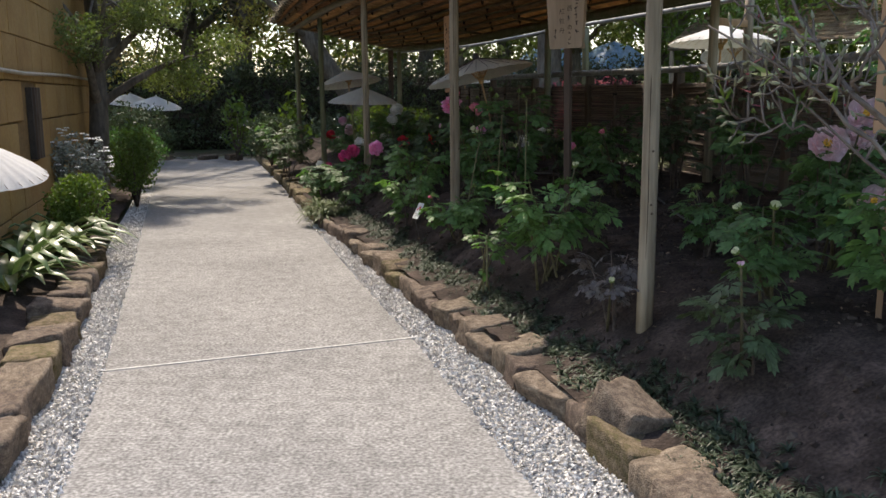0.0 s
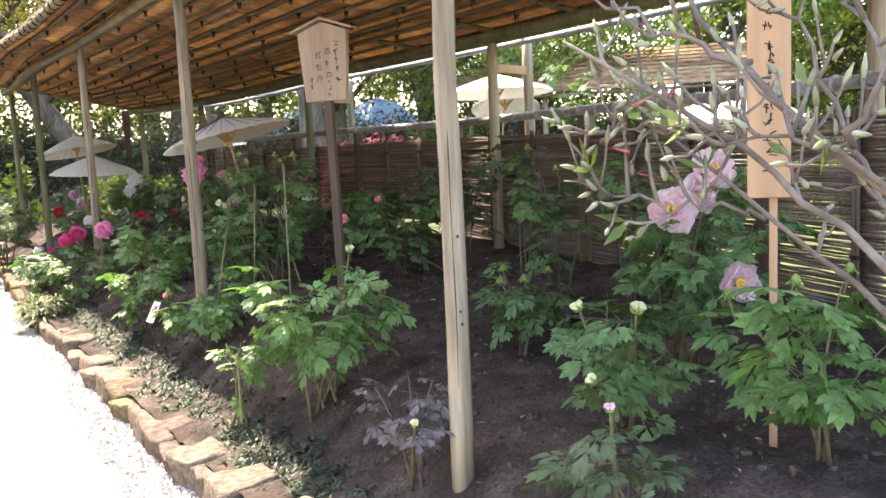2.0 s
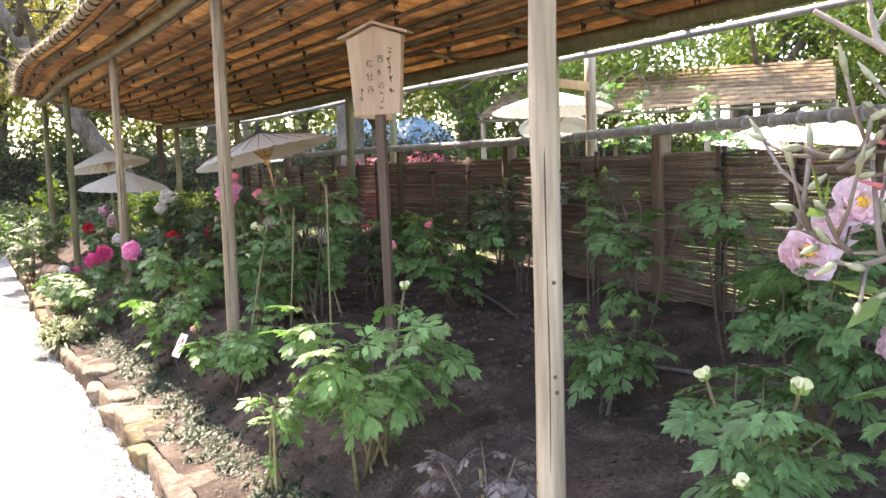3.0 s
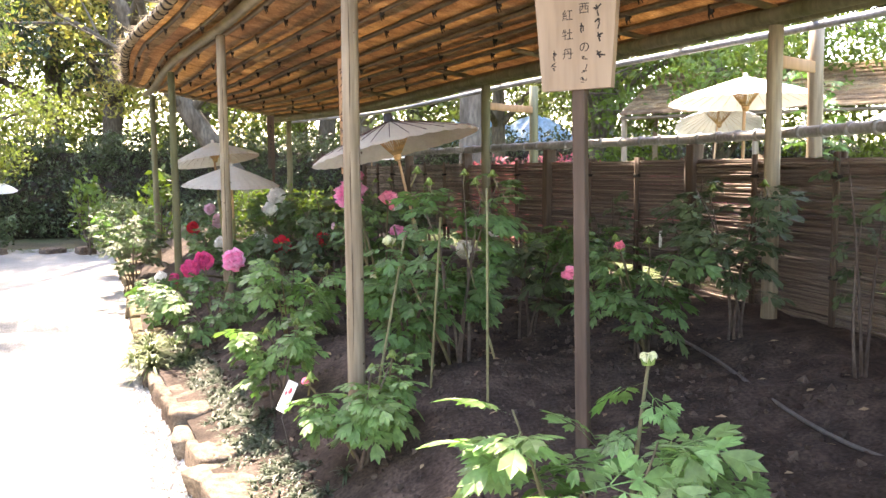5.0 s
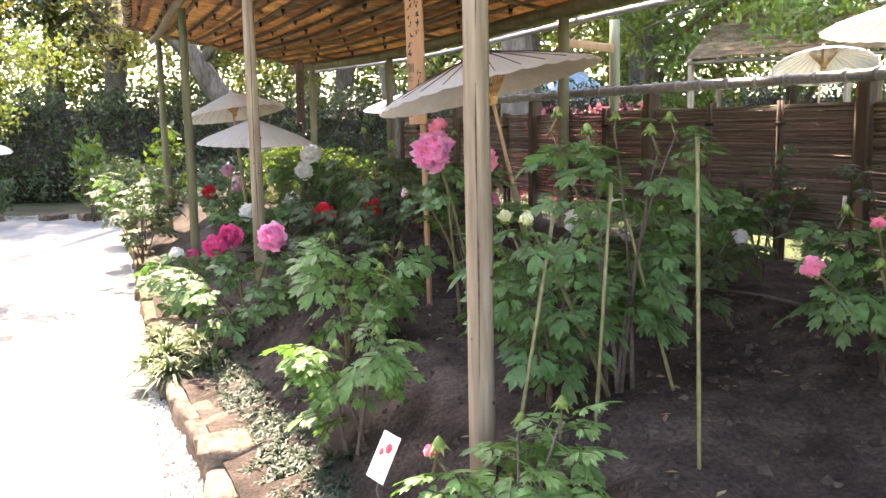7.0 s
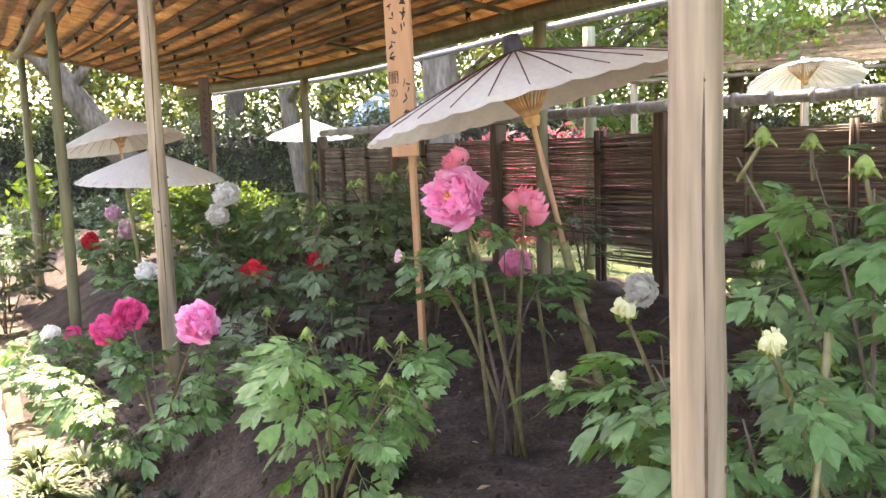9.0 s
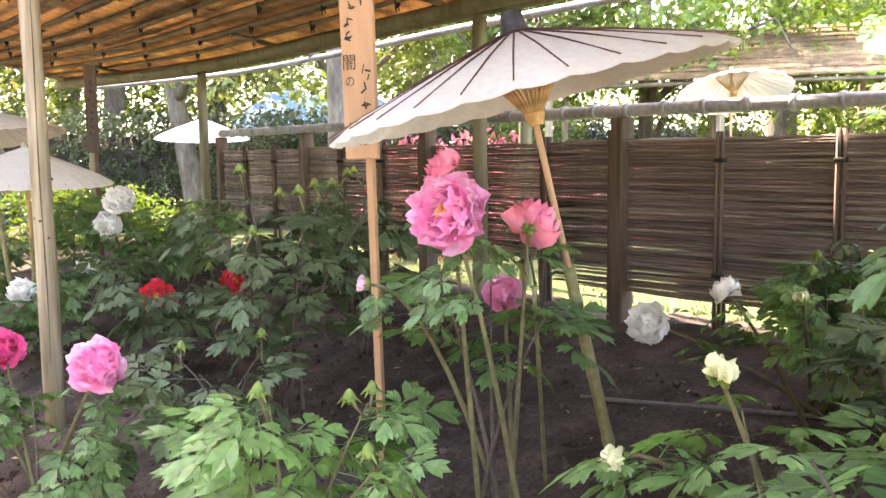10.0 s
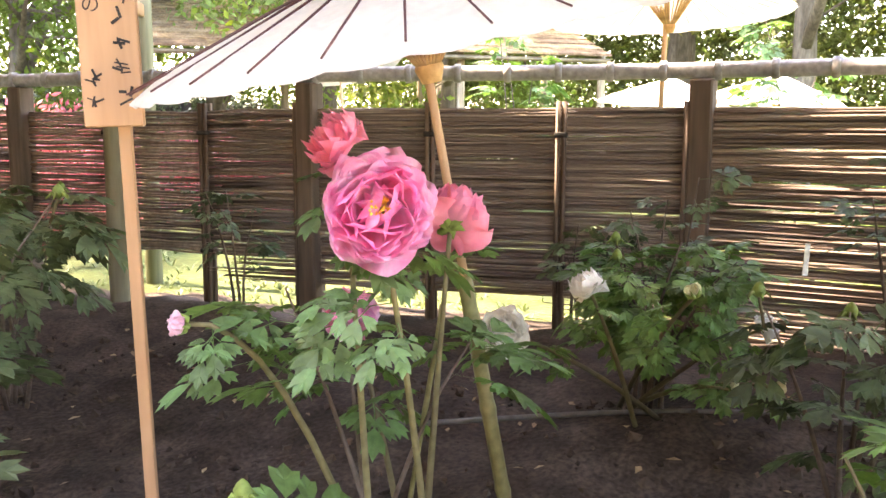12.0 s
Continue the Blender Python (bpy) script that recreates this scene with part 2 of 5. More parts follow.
PLASTERJOINT = mat("joint_filler", [(0.163, 0.0925, 0.0296), (0.222, 0.13, 0.0444)], 6, 0.9, 0.1)
ROPE = mat("pale_pipe", [(0.37, 0.311, 0.222), (0.459, 0.4, 0.311)], 12, 0.7, 0.3)
# wood of the window; also colours the box standing for shade inside hedges
WOODANDSHADE = mat("dark_window_wood", [(0.024, 0.0176, 0.0136), (0.048, 0.036, 0.028)], 6, 0.6, 0.2)
BLUE = mat("blue_tarpaulin", [(0.20, 0.44, 0.68), (0.40, 0.60, 0.78)], 2, 0.45, 0.2, 10, translucent=0.3)
HOSE = mat("grey_hose", [(0.08, 0.076, 0.068), (0.128, 0.12, 0.108)], 6, 0.6, 0.1)
CARD = mat("white_label_card", [(0.74, 0.76, 0.70), (0.80, 0.82, 0.76)], 6, 0.5, 0)
CARDRED = mat("red_card_print", [(0.55, 0.05, 0.08), (0.62, 0.08, 0.12)], 6, 0.5, 0)
CARDGREY = mat("grey_card_print", [(0.35, 0.38, 0.33), (0.42, 0.45, 0.4)], 6, 0.5, 0)


# ---- mesh helpers ----
class Geo:
    """Vertices and faces gathered into one mesh."""

    def __init__(self):
        self.v, self.f, self.n = [], [], 0

    def add(self, verts, faces):
        verts = np.asarray(verts, float)
        self.v.append(verts)
        k = self.n
        self.f.extend([tuple(i + k for i in f) for f in faces])
        self.n += len(verts)
        return self

    def many(self, verts, faces):
        """verts: copies x corners x 3, faces of one copy."""
        c, m = verts.shape[:2]
        base = (np.arange(c) * m + self.n)
        for f in faces:
            self.f.extend((base[:, None] + np.array(f)[None, :]).tolist())
        self.v.append(verts.reshape(-1, 3))
        self.n += c * m
        return self

    def box(self, m, sx, sy, sz, bevel=0.0):
        if bevel:
            bm = bmesh.new()
            bmesh.ops.create_cube(bm, size=1, matrix=Matrix.Diagonal((sx, sy, sz, 1)))
            bmesh.ops.bevel(bm, geom=bm.edges[:], offset=bevel, segments=1, affect="EDGES")
            bm.verts.index_update()
            self.add([m @ v.co for v in bm.verts], [[v.index for v in f.verts] for f in bm.faces])
            bm.free()
            return self
        c = [m @ Vector((x * sx / 2, y * sy / 2, z * sz / 2)) for x in (-1, 1) for y in (-1, 1) for z in (-1, 1)]
        return self.add(c, [(0, 1, 3, 2), (4, 6, 7, 5), (0, 4, 5, 1), (2, 3, 7, 6), (0, 2, 6, 4), (1, 5, 7, 3)])

    def tube(self, pts, radii, n=8, wobble=0.0, rng=random):
        pts = [Vector(p) for p in pts]
        if not isinstance(radii, (list, tuple)):
            radii = [radii] * len(pts)
        side, vs, fs = None, [], []
        for i, p in enumerate(pts):
            d = (pts[min(i + 1, len(pts) - 1)] - pts[max(i - 1, 0)])
            d = d.normalized() if d.length > 1e-9 else Vector((0, 0, 1))
            if side is None:
                side = d.orthogonal().normalized()
            side = (side - d * side.dot(d)).normalized()
            up = d.cross(side)
            for k in range(n):
                a = 2 * math.pi * k / n
                r = radii[i] * (1 + (rng.uniform(-wobble, wobble) if wobble else 0))
                vs.append(p + side * (math.cos(a) * r) + up * (math.sin(a) * r))
        for i in range(len(pts) - 1):
            for k in range(n):
                fs.append((i * n + k, i * n + (k + 1) % n, (i + 1) * n + (k + 1) % n, (i + 1) * n + k))
        fs.append(tuple(range(n - 1, -1, -1)))
        fs.append(tuple((len(pts) - 1) * n + k for k in range(n)))
        return self.add(vs, fs)

    def mesh(self, name, smooth=True):
        me = bpy.data.meshes.new(name)
        v = np.concatenate(self.v) if self.v else np.zeros((0, 3))
        me.from_pydata(v.tolist(), [], self.f)
        if smooth:
            me.shade_smooth()
        me.update()
        return me


def part(name, geo, material, parent=None, label="", smooth=True):
    """A Geo as one mesh object under a thing."""
    me = geo.mesh(name, smooth)
    me.materials.append(material)
    ob = new(name, me)
    if parent is not None:
        ob.parent = parent
    if label:
        ob["label"] = label
    return ob


def thing(name, label, category, m=None, group="", kind=""):
    e = new(name)
    e.empty_display_size = 0.1
    if m is not None:
        e.matrix_world = m
    return tagged(e, label, category, group, kind)


def solid(name, geo, material, label, category, kind="", group="", smooth=True):
    return tagged(part(name, geo, material, None, "", smooth), label, category, group, kind)


def lerp_line(pts, n):
    """n points evenly along a polyline, softened (Catmull-Rom)."""
    P = [Vector(p) for p in pts]
    P = [P[0] * 2 - P[1]] + P + [P[-1] * 2 - P[-2]]
    dense = []
    for i in range(1, len(P) - 2):
        for k in range(24):
            t = k / 24
            a, b, c, d = P[i - 1:i + 3]
            dense.append(0.5 * ((2 * b) + (c - a) * t + (2 * a - 5 * b + 4 * c - d) * t * t + (3 * b - a - 3 * c + d) * t ** 3))
    dense.append(P[-2])
    ln = [0]
    for i in range(1, len(dense)):
        ln.append(ln[-1] + (dense[i] - dense[i - 1]).length)
    out, j = [], 0
    for k in range(n):
        s = ln[-1] * k / (n - 1)
        while j < len(ln) - 2 and ln[j + 1] < s:
            j += 1
        f = (s - ln[j]) / max(1e-9, ln[j + 1] - ln[j])
        out.append(dense[j].lerp(dense[j + 1], min(1, max(0, f))))
    return out


def smooth01(x):
    x = min(1.0, max(0.0, x))
    return x * x * (3 - 2 * x)


def turned(n, rng):
    """n random rotation matrices."""
    q = rng.normal(size=(n, 4))
    q /= np.linalg.norm(q, axis=1)[:, None]
    w, x, y, z = q.T
    return np.stack([np.stack([1 - 2 * (y * y + z * z), 2 * (x * y - z * w), 2 * (x * z + y * w)], 1),
                     np.stack([2 * (x * y + z * w), 1 - 2 * (x * x + z * z), 2 * (y * z - x * w)], 1),
                     np.stack([2 * (x * z - y * w), 2 * (y * z + x * w), 1 - 2 * (x * x + y * y)], 1)], 1)


def aimed(az, pitch, roll):
    """Rotation matrices whose x axis points out at an azimuth and a pitch, turned about it by roll."""
    ca, sa, cp, sp, cr, sr = np.cos(az), np.sin(az), np.cos(pitch), np.sin(pitch), np.cos(roll), np.sin(roll)
    x = np.stack([ca * cp, sa * cp, sp], 1)
    s = np.stack([-sa, ca, 0 * ca], 1)
    u = np.cross(x, s)
    y = s * cr[:, None] + u * sr[:, None]
    z = np.cross(x, y)
    return np.stack([x, y, z], 2)


SIMPLE_LEAF = np.array([(0, 0, 0), (0.45, 0.24, 0.05), (1, 0, -0.06), (0.45, -0.24, 0.05)])
SIMPLE_FACES = [(0, 1, 2), (0, 2, 3)]


def cloud(geo, clumps, n, size, rng, shell=0.55):
    """n small leaves spread over ellipsoid clumps (x, y, z, rx, ry, rz)."""
    c = np.array(clumps, float)
    wgt = (c[:, 3] * c[:, 4] + c[:, 4] * c[:, 5] + c[:, 3] * c[:, 5])
    pick = rng.choice(len(c), n, p=wgt / wgt.sum())
    d = rng.normal(size=(n, 3))
    d /= np.linalg.norm(d, axis=1)[:, None]
    r = (shell + (1.08 - shell) * rng.random(n) ** 0.6)[:, None]
    pos = c[pick, :3] + d * r * c[pick, 3:]
    m = turned(n, rng) * (size * (0.6 + 0.8 * rng.random(n)))[:, None, None]
    v = np.einsum("nij,kj->nki", m, SIMPLE_LEAF) + pos[:, None, :]
    return geo.many(v, SIMPLE_FACES)


# ---- the lie of the land ----
KERB_R = [(1.75, -6), (1.45, -3), (1.15, 0), (0.9, 2), (0.66, 3.6), (0.12, 5.4), (-0.36, 6.95), (-0.98, 9.05), (-1.55, 10.75), (-2.03, 12.7), (-2.62, 14.95), (-3.5, 18.2), (-4.28, 21.1)]
KERB_L = [(-0.6, -6), (-0.95, -2), (-1.45, 1.8), (-1.87, 3.6), (-2.15, 4.75), (-3.11, 8.0), (-3.82, 10.5), (-5.1, 15.2), (-6.4, 20.2), (-7.2, 23)]
SLAB_R = [(1.35, -6), (1.1, -3), (0.85, 0), (0.6, 2), (0.37, 3.2), (-0.18, 5.43), (-0.62, 7.0), (-1.25, 9.4), (-1.75, 11.3), (-2.3, 13.6), (-3.13, 16.6), (-4.0, 19.8), (-4.3, 21.2)]
SLAB_L = [(-0.2, -6), (-0.6, -2), (-1.1, 1.5), (-1.5, 3.2), (-1.92, 4.8), (-2.77, 7.8), (-3.5, 10.3), (-4.62, 14.2), (-6.3, 20.2), (-7.0, 22.5)]
FENCE = [(3.4, 1.2), (3.25, 3.6), (3.2, 5.65), (2.96, 7.5), (2.63, 9.8), (1.93, 11.39), (1.41, 13.0), (0.9, 14.5), (0.4, 15.95)]
POLES = [(1.05, 4.44), (0.14, 7.85), (-0.91, 11.35), (-1.76, 13.69), (-2.58, 16.67)]
BACKPOSTS = [(3.5, 5.2), (2.62, 8.6), (1.5, 12.31), (0.25, 16.06), (-0.76, 18.0)]


def at_y(line, y):
    for (x0, y0), (x1, y1) in zip(line, line[1:]):
        if y <= y1 or (x1, y1) == line[-1]:
            return x0 + (x1 - x0) * (y - y0) / (y1 - y0)


def bed_z(x, y):
    d = (x - at_y(KERB_R, y)) * 0.95
    z = 0.13 + 0.38 * smooth01((d - 0.12) / 0.95) + 0.16 * smooth01((d - 1.4) / 1.5)
    z += 0.05 * noise.noise((x * 1.7, y * 1.7, 3.1)) * smooth01(d / 0.5) + 0.08 * smooth01(1 - math.hypot(x - 0.75, y - 8.0) / 0.7)
    return z


def plot_z(x, y):
    return 0.06 + 0.12 * smooth01((at_y(KERB_L, y) - x) / 1.2) + 0.03 * noise.noise((x * 1.3, y * 1.3, 7.7))


def sheet(rows):
    g = Geo()
    n = len(rows[0])
    vs = [p for r in rows for p in r]
    fs = [(i * n + k, i * n + k + 1, (i + 1) * n + k + 1, (i + 1) * n + k) for i in range(len(rows) - 1) for k in range(n - 1)]
    return g.add(vs, fs)


def fine(p):
    return noise.noise(Vector(p) * 4) * 0.03 + noise.noise(Vector(p) * 10) * 0.02 + noise.noise(Vector(p) * 23) * 0.013


# ground to the horizon, washed-concrete path, gravel gutters, beds
ground = solid("ground", sheet([[(x, y, -0.06) for x in (-900, -60, -20, 0, 20, 60, 900)] for y in (-900, -60, -20, 0, 20, 60, 900)]), EARTH, "bare trodden earth reaching to the distance", "ground", "structure")
ys = [-6 + 0.25 * i for i in range(112)]
slab = solid("path_slab", sheet([[(at_y(SLAB_L, y) + (at_y(SLAB_R, y) - at_y(SLAB_L, y)) * k / 8, y, 0.0) for k in range(9)] for y in ys]), CONCRETE, "pale exposed-aggregate concrete garden path", "path", "structure")
cross = solid("path_far", sheet([[(x, y, -0.006) for x in (-30, -15, -8, -4.2)] for y in (20.2, 21.5, 22.6)]), CONCRETE, "pale concrete path turning past the hedge", "path", "structure")
part("expansion_joint", Geo().box(Matrix.Translation((-1.045, 5.13, 0.003)) @ Matrix.Rotation(math.atan2(0.65, 1.75), 4, "Z"), 1.87, 0.018, 0.005), JOINT, slab, "thin pale joint across the path", smooth=False)
for side, A, B in (("right", SLAB_R, KERB_R), ("left", KERB_L, SLAB_L)):
    gutter = solid("gravel_gutter", sheet([[(at_y(A, y) + (at_y(B, y) - at_y(A, y)) * k / 3 - 0.03 + 0.06 * k / 3, y, -0.012) for k in range(4)] for y in ys]), GRAVELBED, "strip of pale crushed gravel beside the path", "gravel", "structure")
    rng = np.random.default_rng(5 if side == "right" else 6)
    peb = np.array([(1, 0, 0), (-1, 0, 0), (0, 1, 0), (0, -1, 0), (0, 0, 1), (0, 0, -1)], float)
    n = 15000
    yy = 2.6 + 11 * rng.random(n) ** 1.7
    xa, xb = np.array([at_y(A, y) for y in yy]), np.array([at_y(B, y) for y in yy])
    xx = xa + (xb - xa) * (rng.random(n) * 1.06 - 0.03)
    mm = turned(n, rng) * (np.stack([0.013 * (0.5 + rng.random(n)), 0.010 * (0.5 + rng.random(n)), 0.008 * (0.5 + rng.random(n))], 1))[:, None, :]
    v = np.einsum("nij,kj->nki", mm, peb) + np.stack([xx, yy, -0.006 + 0.008 * rng.random(n)], 1)[:, None, :]
    peb_faces = [(0, 2, 4), (2, 1, 4), (1, 3, 4), (3, 0, 4)]
    tagged(part("pebbles", Geo().many(v, peb_faces), GRAVEL, gutter, smooth=False), kind="stuff")

rows = []
for i in range(330):
    y = -6 + 0.083 * i
    a, b = at_y(KERB_R, y) + 0.06, min(at_y(FENCE, min(max(y, 1.2), 15.9)) + 0.25, 3.7) if y < 16 else at_y(FENCE, 15.95) - (y - 15.95) * 0.35
    b = max(b, a + 0.6)
    rows.append([(x, y, bed_z(x, y) + fine((x, y, 0))) for x in [a + (b - a) * k / 46 for k in range(47)]])
soil = solid("soil_bed", sheet(rows), SOIL, "raised bed of dark moist crumbly soil", "soil", "structure")
rows = []
for i in range(40):
    y = 1 + 0.8 * i
    a = (at_y(FENCE, y) if y < 15.95 else at_y(FENCE, 15.95) - (y - 15.95) * 0.35) + 0.22
    rows.append([(a + 14 * (k / 12) ** 1.4, y, 0.62 - 0.6 * smooth01((y - 14) / 10) + 0.03 * noise.noise((k * 0.7, y, 1)) - 0.68 * smooth01((k - 9) / 3)) for k in range(13)])
lawn = solid("garden_lawn", sheet(rows), LAWN, "sunlit mossy lawn behind the fence", "lawn", "structure")
rows = []
for i in range(120):
    y = -6 + 0.24 * i
    b = at_y(KERB_L, y) - 0.04
    rows.append([(b - 9 * (1 - k / 24) ** 1.5, y, plot_z(b - 9 * (1 - k / 24) ** 1.5, y) + fine((k, y, 2))) for k in range(25)])
plot = solid("soil_plot", sheet(rows), SOIL, "dark soil of the planting beside the house wall", "soil", "structure")


# stones of the edging: rounded blocks, a few shapes shared
def block(rng, lx, ly, lz, bumps=0.18):
    """A roughly hewn block: skewed corners, worn edges, a nearly flat top."""
    bm = bmesh.new()
    bmesh.ops.create_cube(bm, size=1)
    for v in bm.verts:
        v.co += Vector((rng.uniform(-1, 1) * 0.13, rng.uniform(-1, 1) * 0.07, rng.uniform(-1, 1) * 0.07))
    bmesh.ops.bevel(bm, geom=bm.edges[:], offset=0.085, segments=2, affect="EDGES", profile=0.6)
    bmesh.ops.subdivide_edges(bm, edges=[e for e in bm.edges if e.calc_length() > 0.3], cuts=3, use_grid_fill=True)
    seed = Vector((rng.uniform(0, 90), rng.uniform(0, 90), rng.uniform(0, 90)))
    for v in bm.verts:
        v.co += Vector((noise.noise(v.co * 3.1 + seed), noise.noise(v.co * 3.1 - seed), noise.noise(v.co * 2.3 + seed * 2))) * bumps * 0.5
        v.co += Vector((rng.uniform(-1, 1), rng.uniform(-1, 1), rng.uniform(-1, 1))) * 0.014
        v.co = Vector((v.co.x * lx, v.co.y * ly, v.co.z * lz))
    bm.verts.index_update()
    g = Geo().add([v.co for v in bm.verts], [[v.index for v in f.verts] for f in bm.faces])
    bm.free()
    return g


rs = random.Random(11)
blocks = [block(rs, 1, 1, 1).mesh("stone", True) for _ in range(14)]
mossy = [block(rs, 1, 1, 1, 0.12).mesh("stone", True) for _ in range(6)]
for m in blocks:
    m.materials.append(STONE)
for m in mossy:
    m.materials.append(MOSS)


def stone_row(name, line, y0, y1, label, inner, wide, tall, moss_from, rng):
    edging = thing(name, label, "stone edging", kind="structure")
    y = y0
    while y < y1:
        ln = rng.uniform(0.2, 0.46) * (1 if y < 9 else 1.35)
        x, x2 = at_y(line, y + ln / 2), at_y(line, y + ln)
        xa = at_y(line, y)
        w, h = wide * rng.uniform(0.8, 1.25), tall * rng.uniform(0.85, 1.2)
        ms = mossy if (y > moss_from or rng.random() < 0.22) else blocks
        ob = new("stone", rng.choice(ms))
        ob.parent = edging
        ob.matrix_world = Matrix.Translation((x + inner * w * 0.42 + rng.uniform(-0.015, 0.015), y + ln / 2, h / 2 - 0.07)) @ Euler((rng.uniform(-0.08, 0.08), rng.uniform(-0.07, 0.07), math.atan2(-(x2 - xa), ln) + rng.uniform(-0.12, 0.12))).to_matrix().to_4x4() @ Matrix.Diagonal((w, ln * 1.04, h + 0.05, 1))
        y += ln * 0.97
    return edging


edging_r = stone_row("stone_edging", KERB_R, -5.5, 21.0, "low edging of rough tan stones, mossy on the side", 1, 0.25, 0.175, 10.2, rs)
edging_l = stone_row("stone_edging", KERB_L, -3.0, 8.1, "low edging of rough tan stones before the planting", -1, 0.25, 0.19, 30, rs)
big = new("stone", blocks[3])
big.parent = edging_r
big.matrix_world = Matrix.Translation((0.77, 3.62, 0.12)) @ Euler((0.25, 0.1, 0.4)).to_matrix().to_4x4() @ Matrix.Diagonal((0.2, 0.3, 0.28, 1))

# clods and fallen leaves on the soil
rng = np.random.default_rng(21)
n = 9000
yy = 1.5 + 12 * rng.random(n)
xx = np.array([at_y(KERB_R, y) for y in yy]) + 0.25 + 2.6 * rng.random(n)
zz = np.array([bed_z(x, y) + fine((x, y, 0)) for x, y in zip(xx, yy)])
mm = turned(n, rng) * (0.005 + 0.026 * rng.random(n) ** 4)[:, None, None]
v = np.einsum("nij,kj->nki", mm, np.array([(1, 0, 0), (-1, 0, 0), (0, 1, 0), (0, -1, 0), (0, 0, 0.8), (0, 0, -0.8)])) + np.stack([xx, yy, zz], 1)[:, None, :]
tagged(part("clods", Geo().many(v, [(0, 2, 4), (2, 1, 4), (1, 3, 4), (3, 0, 4), (2, 0, 5), (1, 2, 5), (3, 1, 5), (0, 3, 5)]), CLOD, soil, smooth=False), kind="stuff")
n = 330
yy = 2.5 + 9.5 * rng.random(n)
xx = np.array([at_y(KERB_R, y) for y in yy]) + 0.3 + 2.7 * rng.random(n) ** 0.7
mm = aimed(rng.random(n) * 6.3, rng.normal(size=n) * 0.15, rng.normal(size=n) * 0.3) * (0.02 + 0.03 * rng.random(n))[:, None, None]
v = np.einsum("nij,kj->nki", mm, SIMPLE_LEAF) + np.stack([xx, yy, np.array([bed_z(x, y) + fine((x, y, 0)) + 0.015 for x, y in zip(xx, yy)])], 1)[:, None, :]
tagged(part("fallen_leaves", Geo().many(v, SIMPLE_FACES), LITTER, soil), kind="stuff")


# ---- reed-roofed shelter ----
def round_pole(g, foot, top, r0, r1, n=14, rng=rs):
    a, b = Vector(foot), Vector(top)
    k = 9
    pts = [a.lerp(b, i / (k - 1)) + Vector((rng.uniform(-1, 1), rng.uniform(-1, 1), 0)) * 0.004 for i in range(k)]
    return g.tube(pts, [r0 + (r1 - r0) * i / (k - 1) + rng.uniform(-0.0015, 0.0015) for i in range(k)], n)


NROOF = 34
front_line = [(1.48, 2.9), (1.05, 4.44), (0.14, 7.85), (-0.91, 11.35), (-1.76, 13.69), (-2.58, 16.67), (-2.85, 17.5)]
back_line = [(4.0, 3.4), (3.5, 5.2), (2.62, 8.6), (1.5, 12.31), (0.25, 16.06), (-0.76, 18.0), (-1.1, 18.6)]
FR = lerp_line([(x, y, 0) for x, y in front_line], NROOF)
BK = lerp_line([(x, y, 0) for x, y in back_line], NROOF)


def roof_at(s, u, lift=0.0):
    """A point of the roof's underside: s along it, u from the poles (0) to the back posts (1)."""
    f = s * (NROOF - 1)
    i = min(NROOF - 2, max(0, int(f)))
    a, b = FR[i].lerp(FR[i + 1], f - i), BK[i].lerp(BK[i + 1], f - i)
    p = a.lerp(b, u)
    return Vector((p.x, p.y, 2.76 - 0.05 * smooth01((s - 0.55) / 0.3) - 0.34 * u + lift))


shelter = thing("reed_shelter", "long garden shelter of poles with a sloping reed-mat roof", "shelter")
U0, U1 = -0.155, 1.05
for i, (x, y) in enumerate(POLES):
    z = 2.72 if i < 3 else 2.66
    p = part("pole", round_pole(Geo(), (x, y, bed_z(x, y) - 0.08), (x - 0.01, y, z), 0.044, 0.039), POLEGREEN if i > 2 else POLE, shelter, "mossy greenish pole" if i > 2 else "weathered peeled round pole")
    g = Geo()
    for k in range(15):
        a, zz = rs.uniform(0, 6.3), rs.uniform(0.5, 2.6)
        rr = 0.0445 - 0.005 * (zz - bed_z(x, y)) / 2.3
        g.tube([Vector((x + math.cos(a) * (rr - 0.004), y + math.sin(a) * (rr - 0.004), zz)), Vector((x + math.cos(a) * (rr + 0.001), y + math.sin(a) * (rr + 0.001), zz))], rs.uniform(0.003, 0.0065), 7)
    tagged(part("knot_scatter", g, KNOT, p), kind="stuff")
    if i < 3:
        a0 = (4.3, 4.35, 4.6)[i]
        cr = [0.0438 - 0.005 * (0.7 + 0.14 * k - bed_z(x, y)) / 2.3 for k in range(13)]
        g = Geo().tube([(x + math.cos(a0 + 0.06 * math.sin(k * 0.8)) * cr[k], y + math.sin(a0 + 0.06 * math.sin(k * 0.8)) * cr[k], 0.7 + 0.14 * k) for k in range(13)], [0.0008] + [0.0016 + 0.0008 * (k % 3) for k in range(11)] + [0.0006], 5)
        part("drying_crack", g, KNOT, p)
